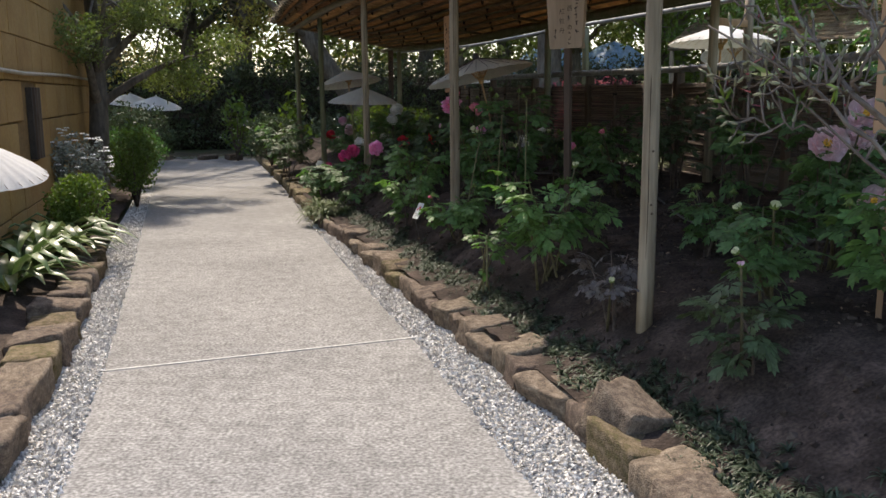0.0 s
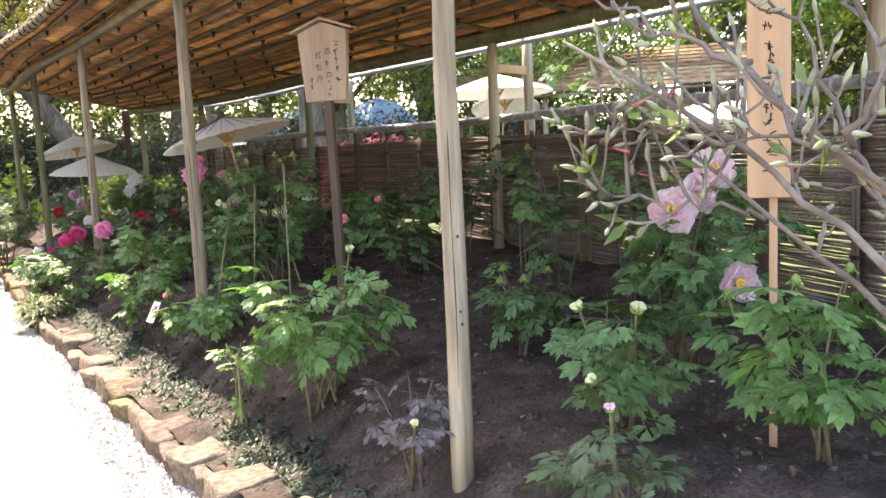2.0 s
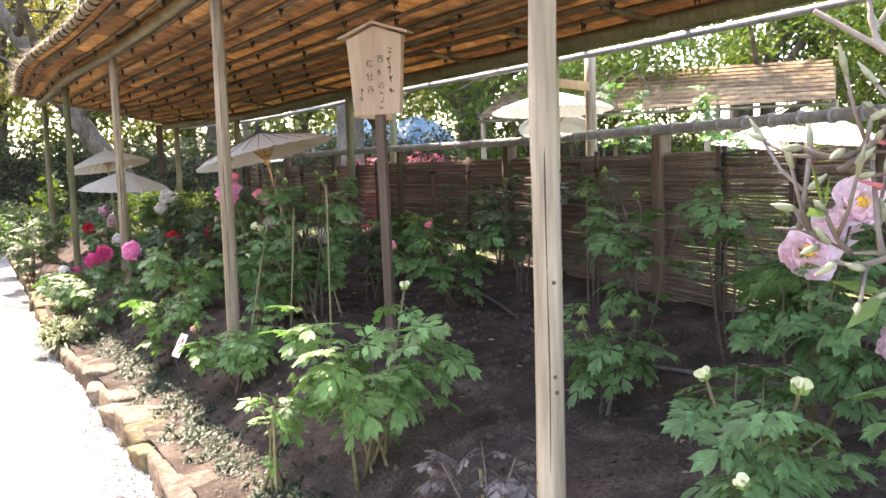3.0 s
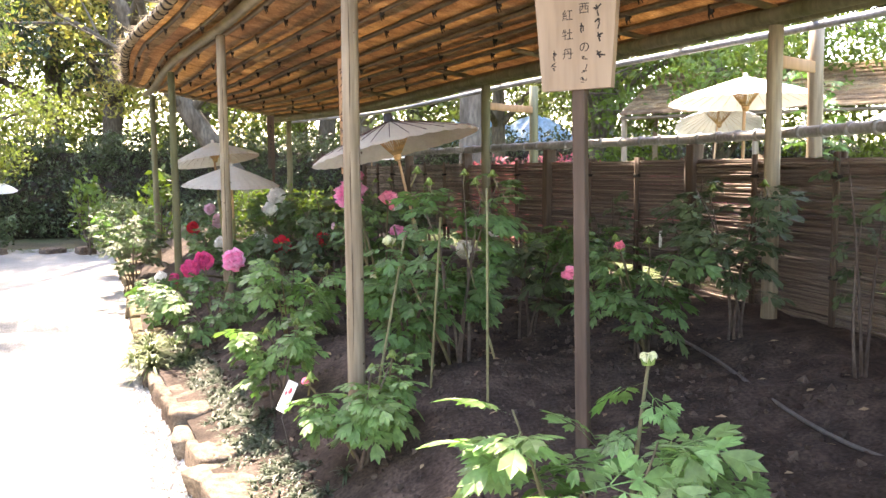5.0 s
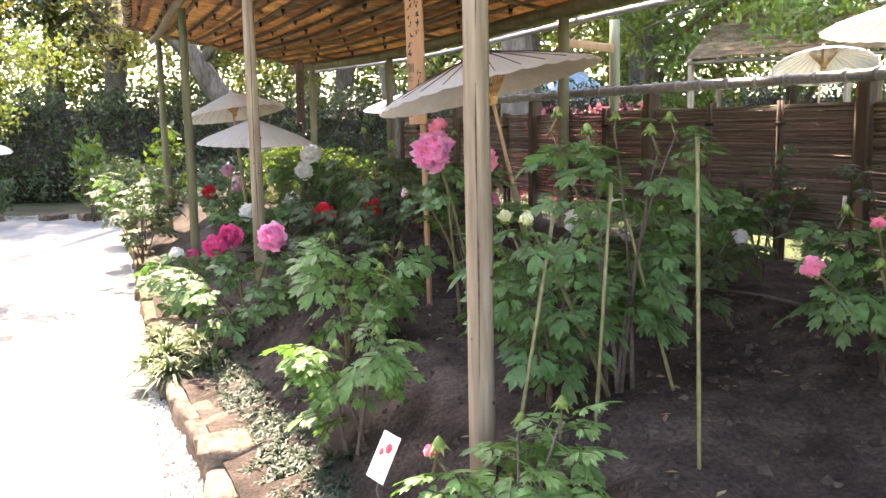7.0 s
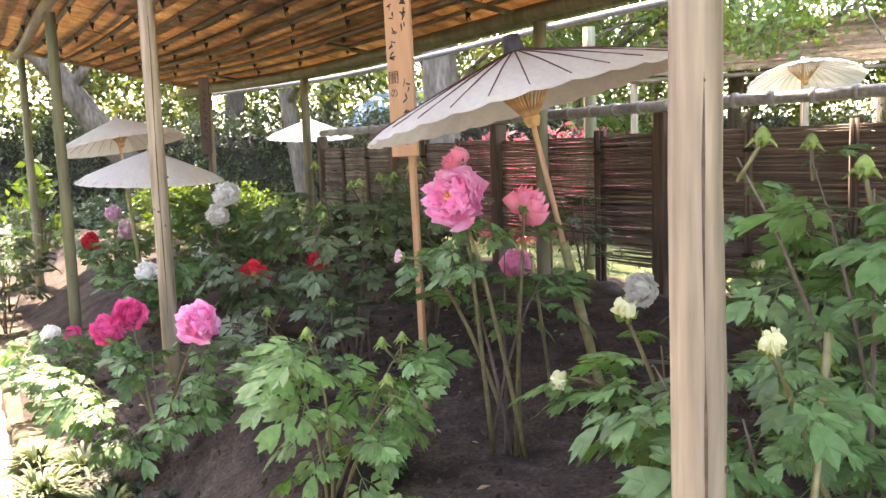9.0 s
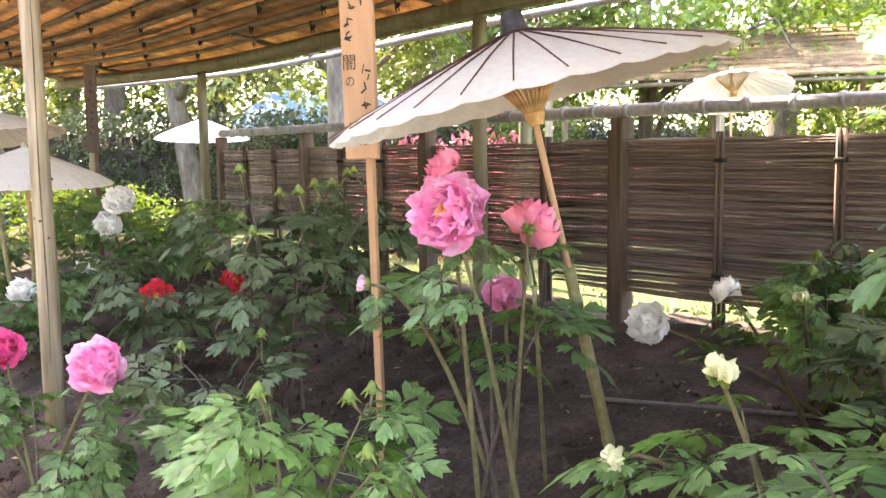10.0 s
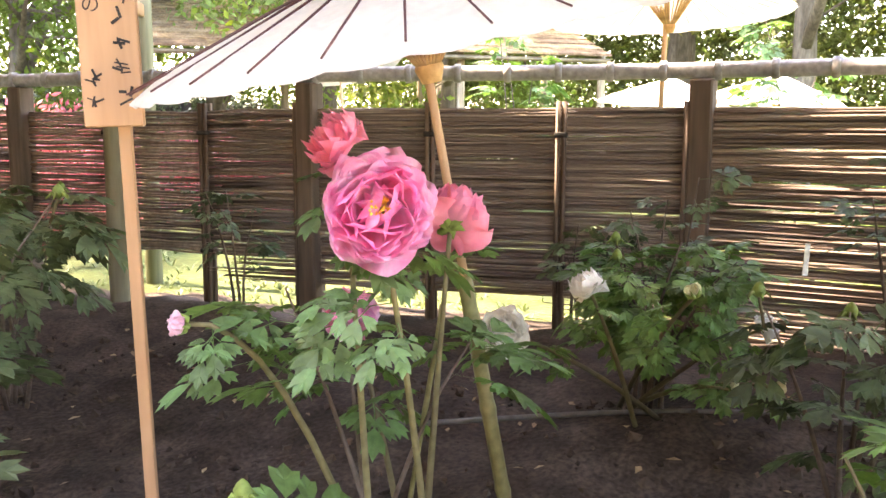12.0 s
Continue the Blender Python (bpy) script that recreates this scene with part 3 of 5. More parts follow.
for i, (x, y) in enumerate(BACKPOSTS):
    part("back_post", round_pole(Geo(), (x, y, 0.3), (x, y, 2.40), 0.048, 0.044), POLEGREEN if i > 1 else POLE, shelter)
    dx = Vector((0.62, 0.62, 0)) if i > 1 else Vector((0.45, 0.35, 0))
    if i in (1, 2):
        part("brace_post", round_pole(Geo(), (x + dx.x, y + dx.y, 0.3), (x + dx.x, y + dx.y, 2.45), 0.05, 0.046), POLEGREEN if i > 1 else POLE, shelter)
        m = Matrix.Translation((x + dx.x / 2, y + dx.y / 2, 2.2)) @ Matrix.Rotation(math.atan2(dx.y, dx.x), 4, "Z")
        part("brace_board", Geo().box(m, dx.length, 0.025, 0.07, 0.003), TAGWOOD, shelter, "fresh sawn cross board")
# beams along the poles, rafters across, purlins along the mats
for name, u, r, dz in (("front_beam", 0.0, 0.045, 0.03), ("back_beam", 0.985, 0.045, 0.03), ("eave_beam", 1.05, 0.035, 0.05), ("eave_pole", 1.10, 0.028, 0.09), ("eave_pole", 1.155, 0.026, 0.07)):
    part(name, Geo().tube([roof_at(k / 40, u, dz) for k in range(41)], r, 10, 0.03, rs), (POLEGREEN if u < 1.06 else RAIL) if u else BAMBOO, shelter)
for s in (0.02, 0.09, 0.19, 0.27, 0.34, 0.42, 0.5, 0.6, 0.74, 0.92):
    part("rafter", Geo().tube([roof_at(s, 0.86 + (U1 + 0.14 - 0.86) * k / 4, 0.11) for k in range(5)], 0.022, 8, 0.03, rs), BAMBOO, shelter)
NPUR = 13
for j in range(NPUR):
    u = U0 + 0.04 + (U1 - U0 - 0.05) * j / (NPUR - 1)
    g = Geo().tube([roof_at(k / 48, u, 0.125) for k in range(49)], 0.017 if j % 2 else 0.022, 7, 0.06, rs)
    pur = part("purlin", g, BATTEN, shelter, "thin smoke-brown bamboo batten")
    g = Geo()
    for k in range(15):
        s = (k + (0.5 if j % 2 else 0) + rs.uniform(-0.08, 0.08) + 0.1) / 15.6
        p = roof_at(s, u, 0.11)
        d = (roof_at(min(1, s + 0.01), u) - roof_at(s, u)).normalized()
        g.tube([p + Vector((0, 0, 0.03)), p - d * 0.012 + Vector((0, 0, -0.012)), p + d * 0.012 + Vector((0, 0, -0.03)), p + d * 0.02 + Vector((0.01, 0, -0.055))], [0.018, 0.02, 0.007, 0.003], 6)
        g.tube([p + Vector((0, 0, 0.0)), p - d * 0.02 + Vector((0.01, 0, -0.05))], [0.009, 0.003], 5)
    tagged(part("rope_tying", g, TWINE, pur, "black palm-rope ties"), kind="stuff")
# overlapping courses of reed mat, each a strip with thickness
NC, NB = 15, 14
for j in range(NC):
    for b in range(NB):
        ua, ub = U0 + (U1 - U0) * (j - 0.2) / NC, U0 + (U1 - U0) * (j + 1.18) / NC
        if j == NC - 1:
            ub = U1 + 0.02
        ua, ub = ua + rs.uniform(-0.006, 0.01), ub + rs.uniform(-0.012, 0.006)
        sa, sb = b / NB, (b + 1.01) / NB
        dz = rs.uniform(0, 0.012)
        top, bot = [], []
        for k in range(5):
            s = min(1, sa + (sb - sa) * k / 4)
            wob = rs.uniform(-0.006, 0.006)
            for lst, th in ((bot, 0.0), (top, 0.018)):
                lst.append((roof_at(s, ua + wob, 0.165 + dz + th), roof_at(s, ub + wob, 0.145 + dz + th)))
        vs = [p for pair in bot for p in pair] + [p for pair in top for p in pair]
        fs = []
        for k in range(4):
            fs += [(2 * k, 2 * k + 2, 2 * k + 3, 2 * k + 1), (10 + 2 * k, 11 + 2 * k, 13 + 2 * k, 12 + 2 * k), (2 * k, 10 + 2 * k, 12 + 2 * k, 2 * k + 2), (2 * k + 1, 2 * k + 3, 13 + 2 * k, 11 + 2 * k)]
        fs += [(0, 1, 11, 10), (8, 18, 19, 9)]
        part("reed_mat", Geo().add(vs, fs), REED, shelter, smooth=False)
# straw roll along the front and the far eave with dark bindings
g, tie = Geo(), Geo()
edge = [roof_at(k / 60, U0 - 0.01, 0.15) for k in range(61)]
g.tube(edge, 0.05, 9, 0.16, rs)
g.tube([roof_at(1, U0 + (U1 - U0) * k / 20, 0.14) for k in range(21)], 0.03, 8, 0.15, rs)
for k in range(2, 60):
    d = (edge[k] - edge[k - 1]).normalized()
    tie.tube([edge[k] - d * 0.02, edge[k] + d * 0.02], 0.056, 9)
roll = part("straw_roll", g, THATCH, shelter, "straw roll bound along the eave")
tagged(part("rope_binding", tie, TWINE, roll), kind="stuff")
straws = Geo()
rng = np.random.default_rng(3)
for k in range(900):
    p = roof_at(rng.random(), U0 - 0.02, 0.15)
    straws.tube([p, p + Vector((rng.normal() * 0.05 - 0.05, rng.normal() * 0.05, rng.normal() * 0.03 - 0.01))], [0.003, 0.001], 3)
tagged(part("loose_straw", straws, THATCH, shelter), kind="stuff")

# ---- brushwood fence ----
fence = thing("brushwood_fence", "dark brown fence of horizontal branches between square posts", "fence")
for i, (x, y) in enumerate(FENCE):
    part("post", Geo().box(Matrix.Translation((x, y, 1.02)) @ Matrix.Rotation(0.15, 4, "Z"), 0.095, 0.095, 1.46, 0.008), FENCEWOOD, fence, smooth=False)
rf = random.Random(4)
ROD = []
for k in range(10):
    ROD.append(Geo().tube([(q / 10, rf.uniform(-0.5, 0.5), rf.uniform(-0.5, 0.5)) for q in range(11)], [rf.uniform(0.75, 1.12) for q in range(11)], 5).mesh("branch"))
    ROD[-1].materials.append(BRUSH)
for i, (a, b) in enumerate(zip(FENCE, FENCE[1:])):
    a, b = Vector((*a, 0)), Vector((*b, 0))
    d = (b - a).normalized()
    side = Vector((-d.y, d.x, 0))
    low = 0.66 if b.y < 10 else 0.82 if b.y < 11.5 else 0.94
    gap = b.y < 10.5
    for half in range(3):
        p0, p1 = a.lerp(b, half / 3), a.lerp(b, (half + 1) / 3)
        g, z = Geo(), low
        panel = thing("branch_panel", "", "") if i in (3, 4) else None
        if panel:
            panel.parent = fence
        ang = math.atan2(d.y, d.x)
        while z < 1.63:
            r = rf.uniform(0.0062, 0.0092)
            o = side * rf.uniform(-0.008, 0.008)
            pts = [p0.lerp(p1, k / 4) + o + side * rf.uniform(-0.004, 0.004) + Vector((0, 0, z + rf.uniform(-0.005, 0.005))) for k in range(5)]
            if panel:
                o2 = new("branch", rf.choice(ROD))
                o2.parent = panel
                o2.matrix_basis = Matrix.Translation(p0 + o + Vector((0, 0, z))) @ Matrix.Rotation(ang, 4, "Z") @ Matrix.Rotation(rf.uniform(-0.006, 0.006), 4, "Y") @ Matrix.Diagonal(((p1 - p0).length, r, r, 1))
            else:
                g.tube(pts, r, 5)
            z += r * 2 * rf.uniform(0.84, 1.02) + (0.006 if rf.random() < (0.15 if gap else 0.06) else 0)
        if not panel:
            tagged(part("branch_panel", g, BRUSH, fence, "panel of thin horizontal branches"), kind="stuff")
        for off in ((-0.013, 0.013) if half else (0.064,)):
            for sd in (-0.024, 0.024):
                q = p0 + d * off + side * sd
                part("batten", Geo().tube([q + Vector((0, 0, 0.4)), q + Vector((0, 0, 1.66))], 0.011, 7, 0.04, rf), FENCEWOOD, fence)
        if half:
            for z in (0.95, 1.52):
                part("tie", Geo().box(Matrix.Translation(p0 + Vector((0, 0, z))) @ Matrix.Rotation(math.atan2(d.y, d.x), 4, "Z"), 0.056, 0.08, 0.022, 0.004), TWINE, fence)
g = Geo()
rail_pts = [Vector((x + 0.0, y, 1.785)) for x, y in FENCE]
dense = lerp_line(rail_pts, 70)
rail = part("top_rail", g.tube(dense, 0.034, 10, 0.02, rs), RAIL, fence, "weathered grey round rail")
for k in range(1, 69):
    d = (dense[k + 1] - dense[k]).normalized() if k < 69 else d
    p = dense[k]
    part("binding", Geo().tube([p - d * 0.016, p - d * 0.012, p + d * 0.012, p + d * 0.016], [0.035, 0.043, 0.043, 0.035], 10), RAIL, rail)


# ---- umbrellas, signs ----
def paper_umbrella(label, hub, axis, R, paper, dark=False, shaft=0.75, pole_to=None, ribs=30, drop=0.36, pole_r=0.017, shaft_r=0.0125):
    """A Japanese paper umbrella: hub is the canopy's top, axis points up along its shaft."""
    A = Vector(axis).normalized()
    rot = Vector((0, 0, 1)).rotation_difference(A).to_matrix().to_4x4()
    base = Matrix.Translation(Vector(hub)) @ rot
    th = thing("paper_umbrella", label, "umbrella", base, "paper umbrellas in the garden")
    g, rings, seg = Geo(), 7, ribs * 4
    vs, fs = [], []
    for lay in (0, 0.0025):
        for i in range(rings + 1):
            f = 0.03 + 0.97 * i / rings
            for k in range(seg):
                a = 2 * math.pi * k / seg
                w = math.sin(math.pi * (k % 4) / 4)
                r = R * f * (1 - 0.018 * w * f)
                z = -drop * R * f * (1 + 0.12 * f) - 0.012 * R * w * f - lay
                if i == rings:
                    z -= 0.03 * R
                vs.append((r * math.cos(a), r * math.sin(a), z))
    n1 = (rings + 1) * seg
    for lay in (0, 1):
        for i in range(rings):
            for k in range(seg):
                q = (lay * n1 + i * seg + k, lay * n1 + i * seg + (k + 1) % seg, lay * n1 + (i + 1) * seg + (k + 1) % seg, lay * n1 + (i + 1) * seg + k)
                fs.append(q if lay else q[::-1])
    canopy = part("canopy", g.add(vs, fs), paper, th, smooth=True)
    rb = Geo().tube([(0, 0, 0.004), (R * 0.5, 0, -drop * R * 0.53 + 0.003), (R * 1.0, 0, -drop * R * 1.12)], [0.003, 0.0025, 0.0018], 5).mesh("rib")
    rb.materials.append(DARKRIB if dark else RIB)
    su = Geo().tube([(0.018, 0, -0.42 * R), (R * 0.27, 0, -drop * R * 0.28 - 0.006)], [0.0035, 0.0025], 4).mesh("strut")
    su.materials.append(STRUT)
    for k in range(ribs):
        for me in (rb, su):
            o = new(me.name, me)
            o.parent = th
            o.matrix_parent_inverse = Matrix()
            o.matrix_basis = Matrix.Translation((0, 0, 0 if dark or me is su else -0.008)) @ Matrix.Rotation(2 * math.pi * k / ribs, 4, "Z")
    c = 1.0 if dark else 0.5
    part("cap", Geo().tube([(0, 0, 0.055 * c), (0, 0, 0.05 * c), (0, 0, 0.01 * c), (0, 0, -0.03 * c)], [0.012 * c, 0.028 * c, 0.035 * c, 0.05 * c], 14), CAP if dark else paper, th, "black wrapped cap" if dark else "paper-covered cap")
    part("runner", Geo().tube([(0, 0, -0.47 * R), (0, 0, -0.42 * R), (0, 0, -0.40 * R)], [0.02, 0.03, 0.026], 12), STRUT, th, "turned wooden runner")
    p = base.inverted() @ Vector(pole_to)
    a = p.normalized() * (shaft - 0.12)
    part("shaft", Geo().tube([(0, 0, 0), p.normalized() * shaft], shaft_r, 9), TAGWOOD, th, "orange-brown wooden shaft")
    if pole_to is not None:
        pts, rad = [], []
        for k in range(41):
            pts.append(a.lerp(p, k / 40))
            rad.append(pole_r * (1.14 if k % 10 == 5 else 1.0))
        part("bamboo_stand", Geo().tube(pts, rad, 10), GREENBAMBOO, th, "greenish bamboo stake holding the shaft")
    return th


def glyphs(parent, text, m, size):
    """Characters of the built-in font as a flat mesh, 1 mm proud."""
    cu = bpy.data.curves.new("writing", "FONT")
    cu.body, cu.size, cu.align_x, cu.align_y, cu.resolution_u = text, size, "CENTER", "CENTER", 3
    tmp = bpy.data.objects.new("writing", cu)
    me = bpy.data.meshes.new_from_object(tmp)
    bpy.data.objects.remove(tmp)
    me.materials.clear()
    me.materials.append(INK)
    ob = new("writing", me)
    ob.parent = parent
    ob.matrix_basis = m
    return ob


def strokes(parent, m, col_h, w, rng, n):
    """A column of unreadable brush marks as plain bars."""
    g = Geo()
    for k in range(n):
        z, hh = col_h / 2 - col_h * (k + 0.5) / n, col_h / n
        x = rng.uniform(-0.15, 0.15) * w
        for q in range(rng.randint(3, 5)):
            a = rng.choice((0.1, 0.25, 1.2, 1.5, 1.8, 2.6)) + rng.uniform(-0.2, 0.2)
            ln = rng.uniform(0.25, 0.6) * hh
            g.box(Matrix.Translation((x + rng.uniform(-0.3, 0.3) * w, 0, z + rng.uniform(-0.3, 0.3) * hh)) @ Matrix.Rotation(a, 4, "Y"), ln, 0.001, hh * rng.uniform(0.06, 0.13))
    ob = tagged(part("brush_writing", g, INK, parent, smooth=False), kind="stuff")
    ob.matrix_basis = m
    return ob


UPRIGHT = Matrix.Rotation(radians(90), 4, "X")
rt = random.Random(8)
# gabled tablet on a square post; its face looks along local -y
sx, sy = 1.0, 6.86
tablet = thing("poem_tablet", "pale wooden gabled tablet with brush writing on a square post", "sign", pose(sx, sy, 0.41, 0, -1.0, -36))
part("post", Geo().box(Matrix.Translation((0, 0, 0.73)), 0.05, 0.042, 1.62, 0.004), FENCEWOOD, tablet, smooth=False)
bm_g = Geo()
w0, w1, z0, z1, zp = 0.135, 0.165, 1.46, 1.87, 1.93
vs = [(-w0, -0.04, z0), (w0, -0.04, z0 + 0.0), (w1, -0.04, z1), (0, -0.04, zp), (-w1, -0.04, z1)]
vs += [(x, 0.0, z) for x, _, z in vs]
bm_g.add(vs, [(0, 1, 2, 3, 4), (9, 8, 7, 6, 5), (0, 5, 6, 1), (1, 6, 7, 2), (2, 7, 8, 3), (3, 8, 9, 4), (4, 9, 5, 0)])
board = part("board", bm_g, SIGNWOOD, tablet, smooth=False)
for sgn in (-1, 1):
    part("roof_board", Geo().box(Matrix.Translation((sgn * 0.1, -0.02, 1.915)) @ Matrix.Rotation(sgn * 0.33, 4, "Y"), 0.23, 0.085, 0.014, 0.002), SIGNWOOD, tablet, "small grey weathered gable board", smooth=False)
for txt, gx, gz in (("紅", -0.03, 1.73), ("牡", -0.03, 1.66), ("丹", -0.03, 1.59), ("西", 0.035, 1.75), ("の", 0.035, 1.61)):
    glyphs(board, txt, Matrix.Translation((gx, -0.0412, gz)) @ UPRIGHT, 0.044)
strokes(board, Matrix.Translation((0.035, -0.0412, 1.68)), 0.05, 0.035, rt, 1)
strokes(board, Matrix.Translation((0.035, -0.0412, 1.53)), 0.11, 0.03, rt, 3)
strokes(board, Matrix.Translation((0.09, -0.0412, 1.69)), 0.26, 0.03, rt, 5)
strokes(board, Matrix.Translation((-0.085, -0.0412, 1.57)), 0.08, 0.018, rt, 2)


def poem_tag(x, y, z, low, high, yaw, label, marks, tilt=0.0, deep=0.3, wide=0.135, wood=TAGWOOD):
    tag = thing("poem_tag", label, "sign", pose(x, y, z, 0, tilt, yaw))
    part("stake", Geo().box(Matrix.Translation((0.015, 0.014, (high - 0.05 - deep) / 2)), 0.026, 0.022, high - 0.05 + deep, 0.002), wood, tag, smooth=False)
    b = part("board", Geo().box(Matrix.Translation((0, -0.008, (low + high) / 2)), wide, 0.02, high - low, 0.003), wood, tag, smooth=False)
    for txt, gx, gz, s in marks:
        m = Matrix.Translation((gx, -0.0195, gz))
        if txt:
            glyphs(b, txt, m @ UPRIGHT, s)
        else:
            strokes(b, m, s, 0.035, rt, max(2, round(s / 0.05)))
    return tag


poem_tag(0.15, 10.085, 0.5, 1.05, 1.89, -46, "tall narrow cedar board with brush writing on a thin stake",
         [("闇", -0.03, 1.36, 0.055), ("の", -0.03, 1.30, 0.04), ("", -0.03, 1.13, 0.08), ("", 0.025, 1.22, 0.26), ("", -0.025, 1.62, 0.4), ("", 0.03, 1.68, 0.3)], -1.5, wide=0.122)
poem_tag(2.0, 3.96, 0.5, 0.85, 1.75, -33, "tall narrow cedar board with brush writing behind the branches",
         [("", 0.0, 1.2, 0.55)], 0)
poem_tag(-0.72, 13.9, 0.45, 1.15, 1.75, -10, "dark narrow wooden board on a thin stake", [("", 0, 1.45, 0.4)], 0, wide=0.08, wood=FENCEWOOD)
# plant label on a wire
card = thing("plant_label", "small white plant card printed with a red picture", "label", pose(-0.19, 7.72, 0.52, 62, 0, -62))
part("card", Geo().box(Matrix.Identity(4), 0.1, 0.15, 0.003, 0.001), CARD, card, smooth=False)
part("print", Geo().tube([(0.012, 0.03, 0.0018), (0.012, 0.03, 0.0026)], 0.016, 12), CARDRED, card)
part("print", Geo().tube([(-0.02, 0.012, 0.0018), (-0.02, 0.012, 0.0026)], 0.012, 12), CARDRED, card)
part("print", Geo().box(Matrix.Translation((0, -0.03, 0.002)), 0.06, 0.006, 0.001), CARDGREY, card)
part("print", Geo().box(Matrix.Translation((0, -0.045, 0.002)), 0.05, 0.005, 0.001), CARDGREY, card)
part("wire", Geo().tube([(0, 0.02, -0.004), (0, -0.1, -0.02), (0, -0.26, -0.16)], 0.0022, 5), HOSE, card)

paper_umbrella("open white oiled-paper umbrella leaning on a bamboo stake over the peonies", (0.40, 9.53, 1.90), (-0.22, 0.09, 1.0), 0.57, PAPER, True, 0.80, (0.74, 9.45, 0.42), drop=0.265, shaft_r=0.0095)
paper_umbrella("open grey-white paper umbrella standing among the peonies", (-1.12, 13.39, 1.64), (0.02, -0.05, 1), 0.52, PAPER, False, 0.7, (-1.1, 13.5, 0.35))
paper_umbrella("open grey-white paper umbrella behind another", (-1.45, 14.4, 1.92), (-0.15, 0.1, 1), 0.52, PAPER, False, 0.7, (-1.3, 14.3, 0.35))
paper_umbrella("open white paper umbrella beyond the fence", (3.2, 10.22, 2.28), (0.0, 0.05, 1), 0.58, WHITEPAPER, False, 0.8, (3.2, 10.27, 0.5), drop=0.28)
paper_umbrella("open white paper umbrella tilted to show its ribs", (4.52, 13.72, 2.27), (0.1, 0.32, 1), 0.5, WHITEPAPER, False, 0.8, (4.2, 13.3, 0.5))
paper_umbrella("open white paper umbrella low in the far garden", (6.4, 11.55, 1.98), (0.05, -0.1, 1), 0.62, WHITEPAPER, False, 0.7, (6.4, 11.6, 0.5))
paper_umbrella("open white paper umbrella in the sunny far garden", (6.75, 10.75, 2.0), (0.05, -0.1, 1), 0.62, WHITEPAPER, False, 0.7, (6.75, 10.8, 0.4))
paper_umbrella("open white paper umbrella beside the hedge", (0.6, 19.5, 2.08), (0.0, -0.1, 1), 0.62, WHITEPAPER, False, 0.7, (0.6, 19.6, 0.2))
paper_umbrella("open white paper umbrella low over the strap leaves", (-3.25, 6.1, 1.28), (0.1, -0.12, 1), 0.52, WHITEPAPER, False, 0.6, (-3.25, 6.2, 0.05), drop=0.46)
paper_umbrella("open white paper umbrella beside the far path", (-6.55, 20.9, 1.52), (0.1, -0.1, 1), 0.58, WHITEPAPER, False, 0.6, (-6.6, 21.0, 0.05))
paper_umbrella("open white paper umbrella in the shade of the far shrubs", (-8.2, 24.0, 1.6), (0.1, -0.1, 1), 0.62, WHITEPAPER, False, 0.6, (-8.2, 24.1, -0.05))

# ---- peonies ----
HALF = [(0.26, 0.22, 0.03), (0.52, 0.35, 0.02), (0.82, 0.37, -0.05), (0.76, 0.17, -0.01)]
LOBED = np.array([(0, 0, 0), (0.5, 0, -0.035), (1.0, 0, -0.10)] + HALF + [(x, -y, z) for x, y, z in HALF])
LOBED_F = [(0, 1, 4, 3), (1, 6, 5, 4), (1, 2, 6), (0, 7, 8, 1), (1, 8, 9, 10), (1, 10, 2)]


def compound():
    """A drooping leaf, twice divided in three: nine three-lobed leaflets on thin stalks."""
    vs, stalk = [], []
    for gx, gy, ga, gs in ((0.56, 0.0, 0, 1.0), (0.44, 0.03, 58, 0.86), (0.44, -0.03, -58, 0.86)):
        gc, gn = math.cos(radians(ga)), math.sin(radians(ga))
        for ox, a0, ln, wd in ((0.15, 0, 0.40, 0.95), (0.09, 62, 0.29, 0.8), (0.09, -62, 0.29, 0.8)):
            a = radians(a0)
            c, s = math.cos(a), math.sin(a)
            for x, y, z in LOBED * ln * gs:
                lx, ly = ox * gs + c * x - s * y * wd, s * x + c * y * wd + math.copysign(0.03, a0) * (a0 != 0)
                X, Y = gx + gc * lx - gn * ly, gy + gn * lx + gc * ly
                vs.append((X, Y, z + 0.10 * X - 0.32 * X * X - 0.42 * Y * Y + 0.02 * math.sin(7 * Y + 5 * X)))
        e = (gx + gc * 0.16 * gs, gy + gn * 0.16 * gs)
        stalk.append(((gx - 0.12, gy * 0.5), e))
    n = len(vs)
    fs = [tuple(11 * k + i for i in f) for k in range(n // 11) for f in LOBED_F]
    drop = lambda x, y: 0.10 * x - 0.32 * x * x - 0.42 * y * y - 0.006
    for (x0, y0), (x1, y1) in [((0, 0), (0.45, 0))] + stalk:
        k = len(vs)
        px, py = y1 - y0, x0 - x1
        w = 0.009 / math.hypot(px, py)
        for x, y, q in ((x0, y0, 1), (x0, y0, -1), (x1, y1, -0.7), (x1, y1, 0.7)):
            vs.append((x + px * w * q, y + py * w * q, drop(x, y)))
        fs.append((k, k + 1, k + 2, k + 3))
    return np.array(vs), fs


LEAF_V, LEAF_F = compound()


def bent(a, b, bow, n=6, rng=None):
    a, b = Vector(a), Vector(b)
    mid = a.lerp(b, 0.55) + Vector(bow)
    return [a * (1 - t) ** 2 + mid * 2 * t * (1 - t) + b * t * t for t in [i / (n - 1) for i in range(n)]]


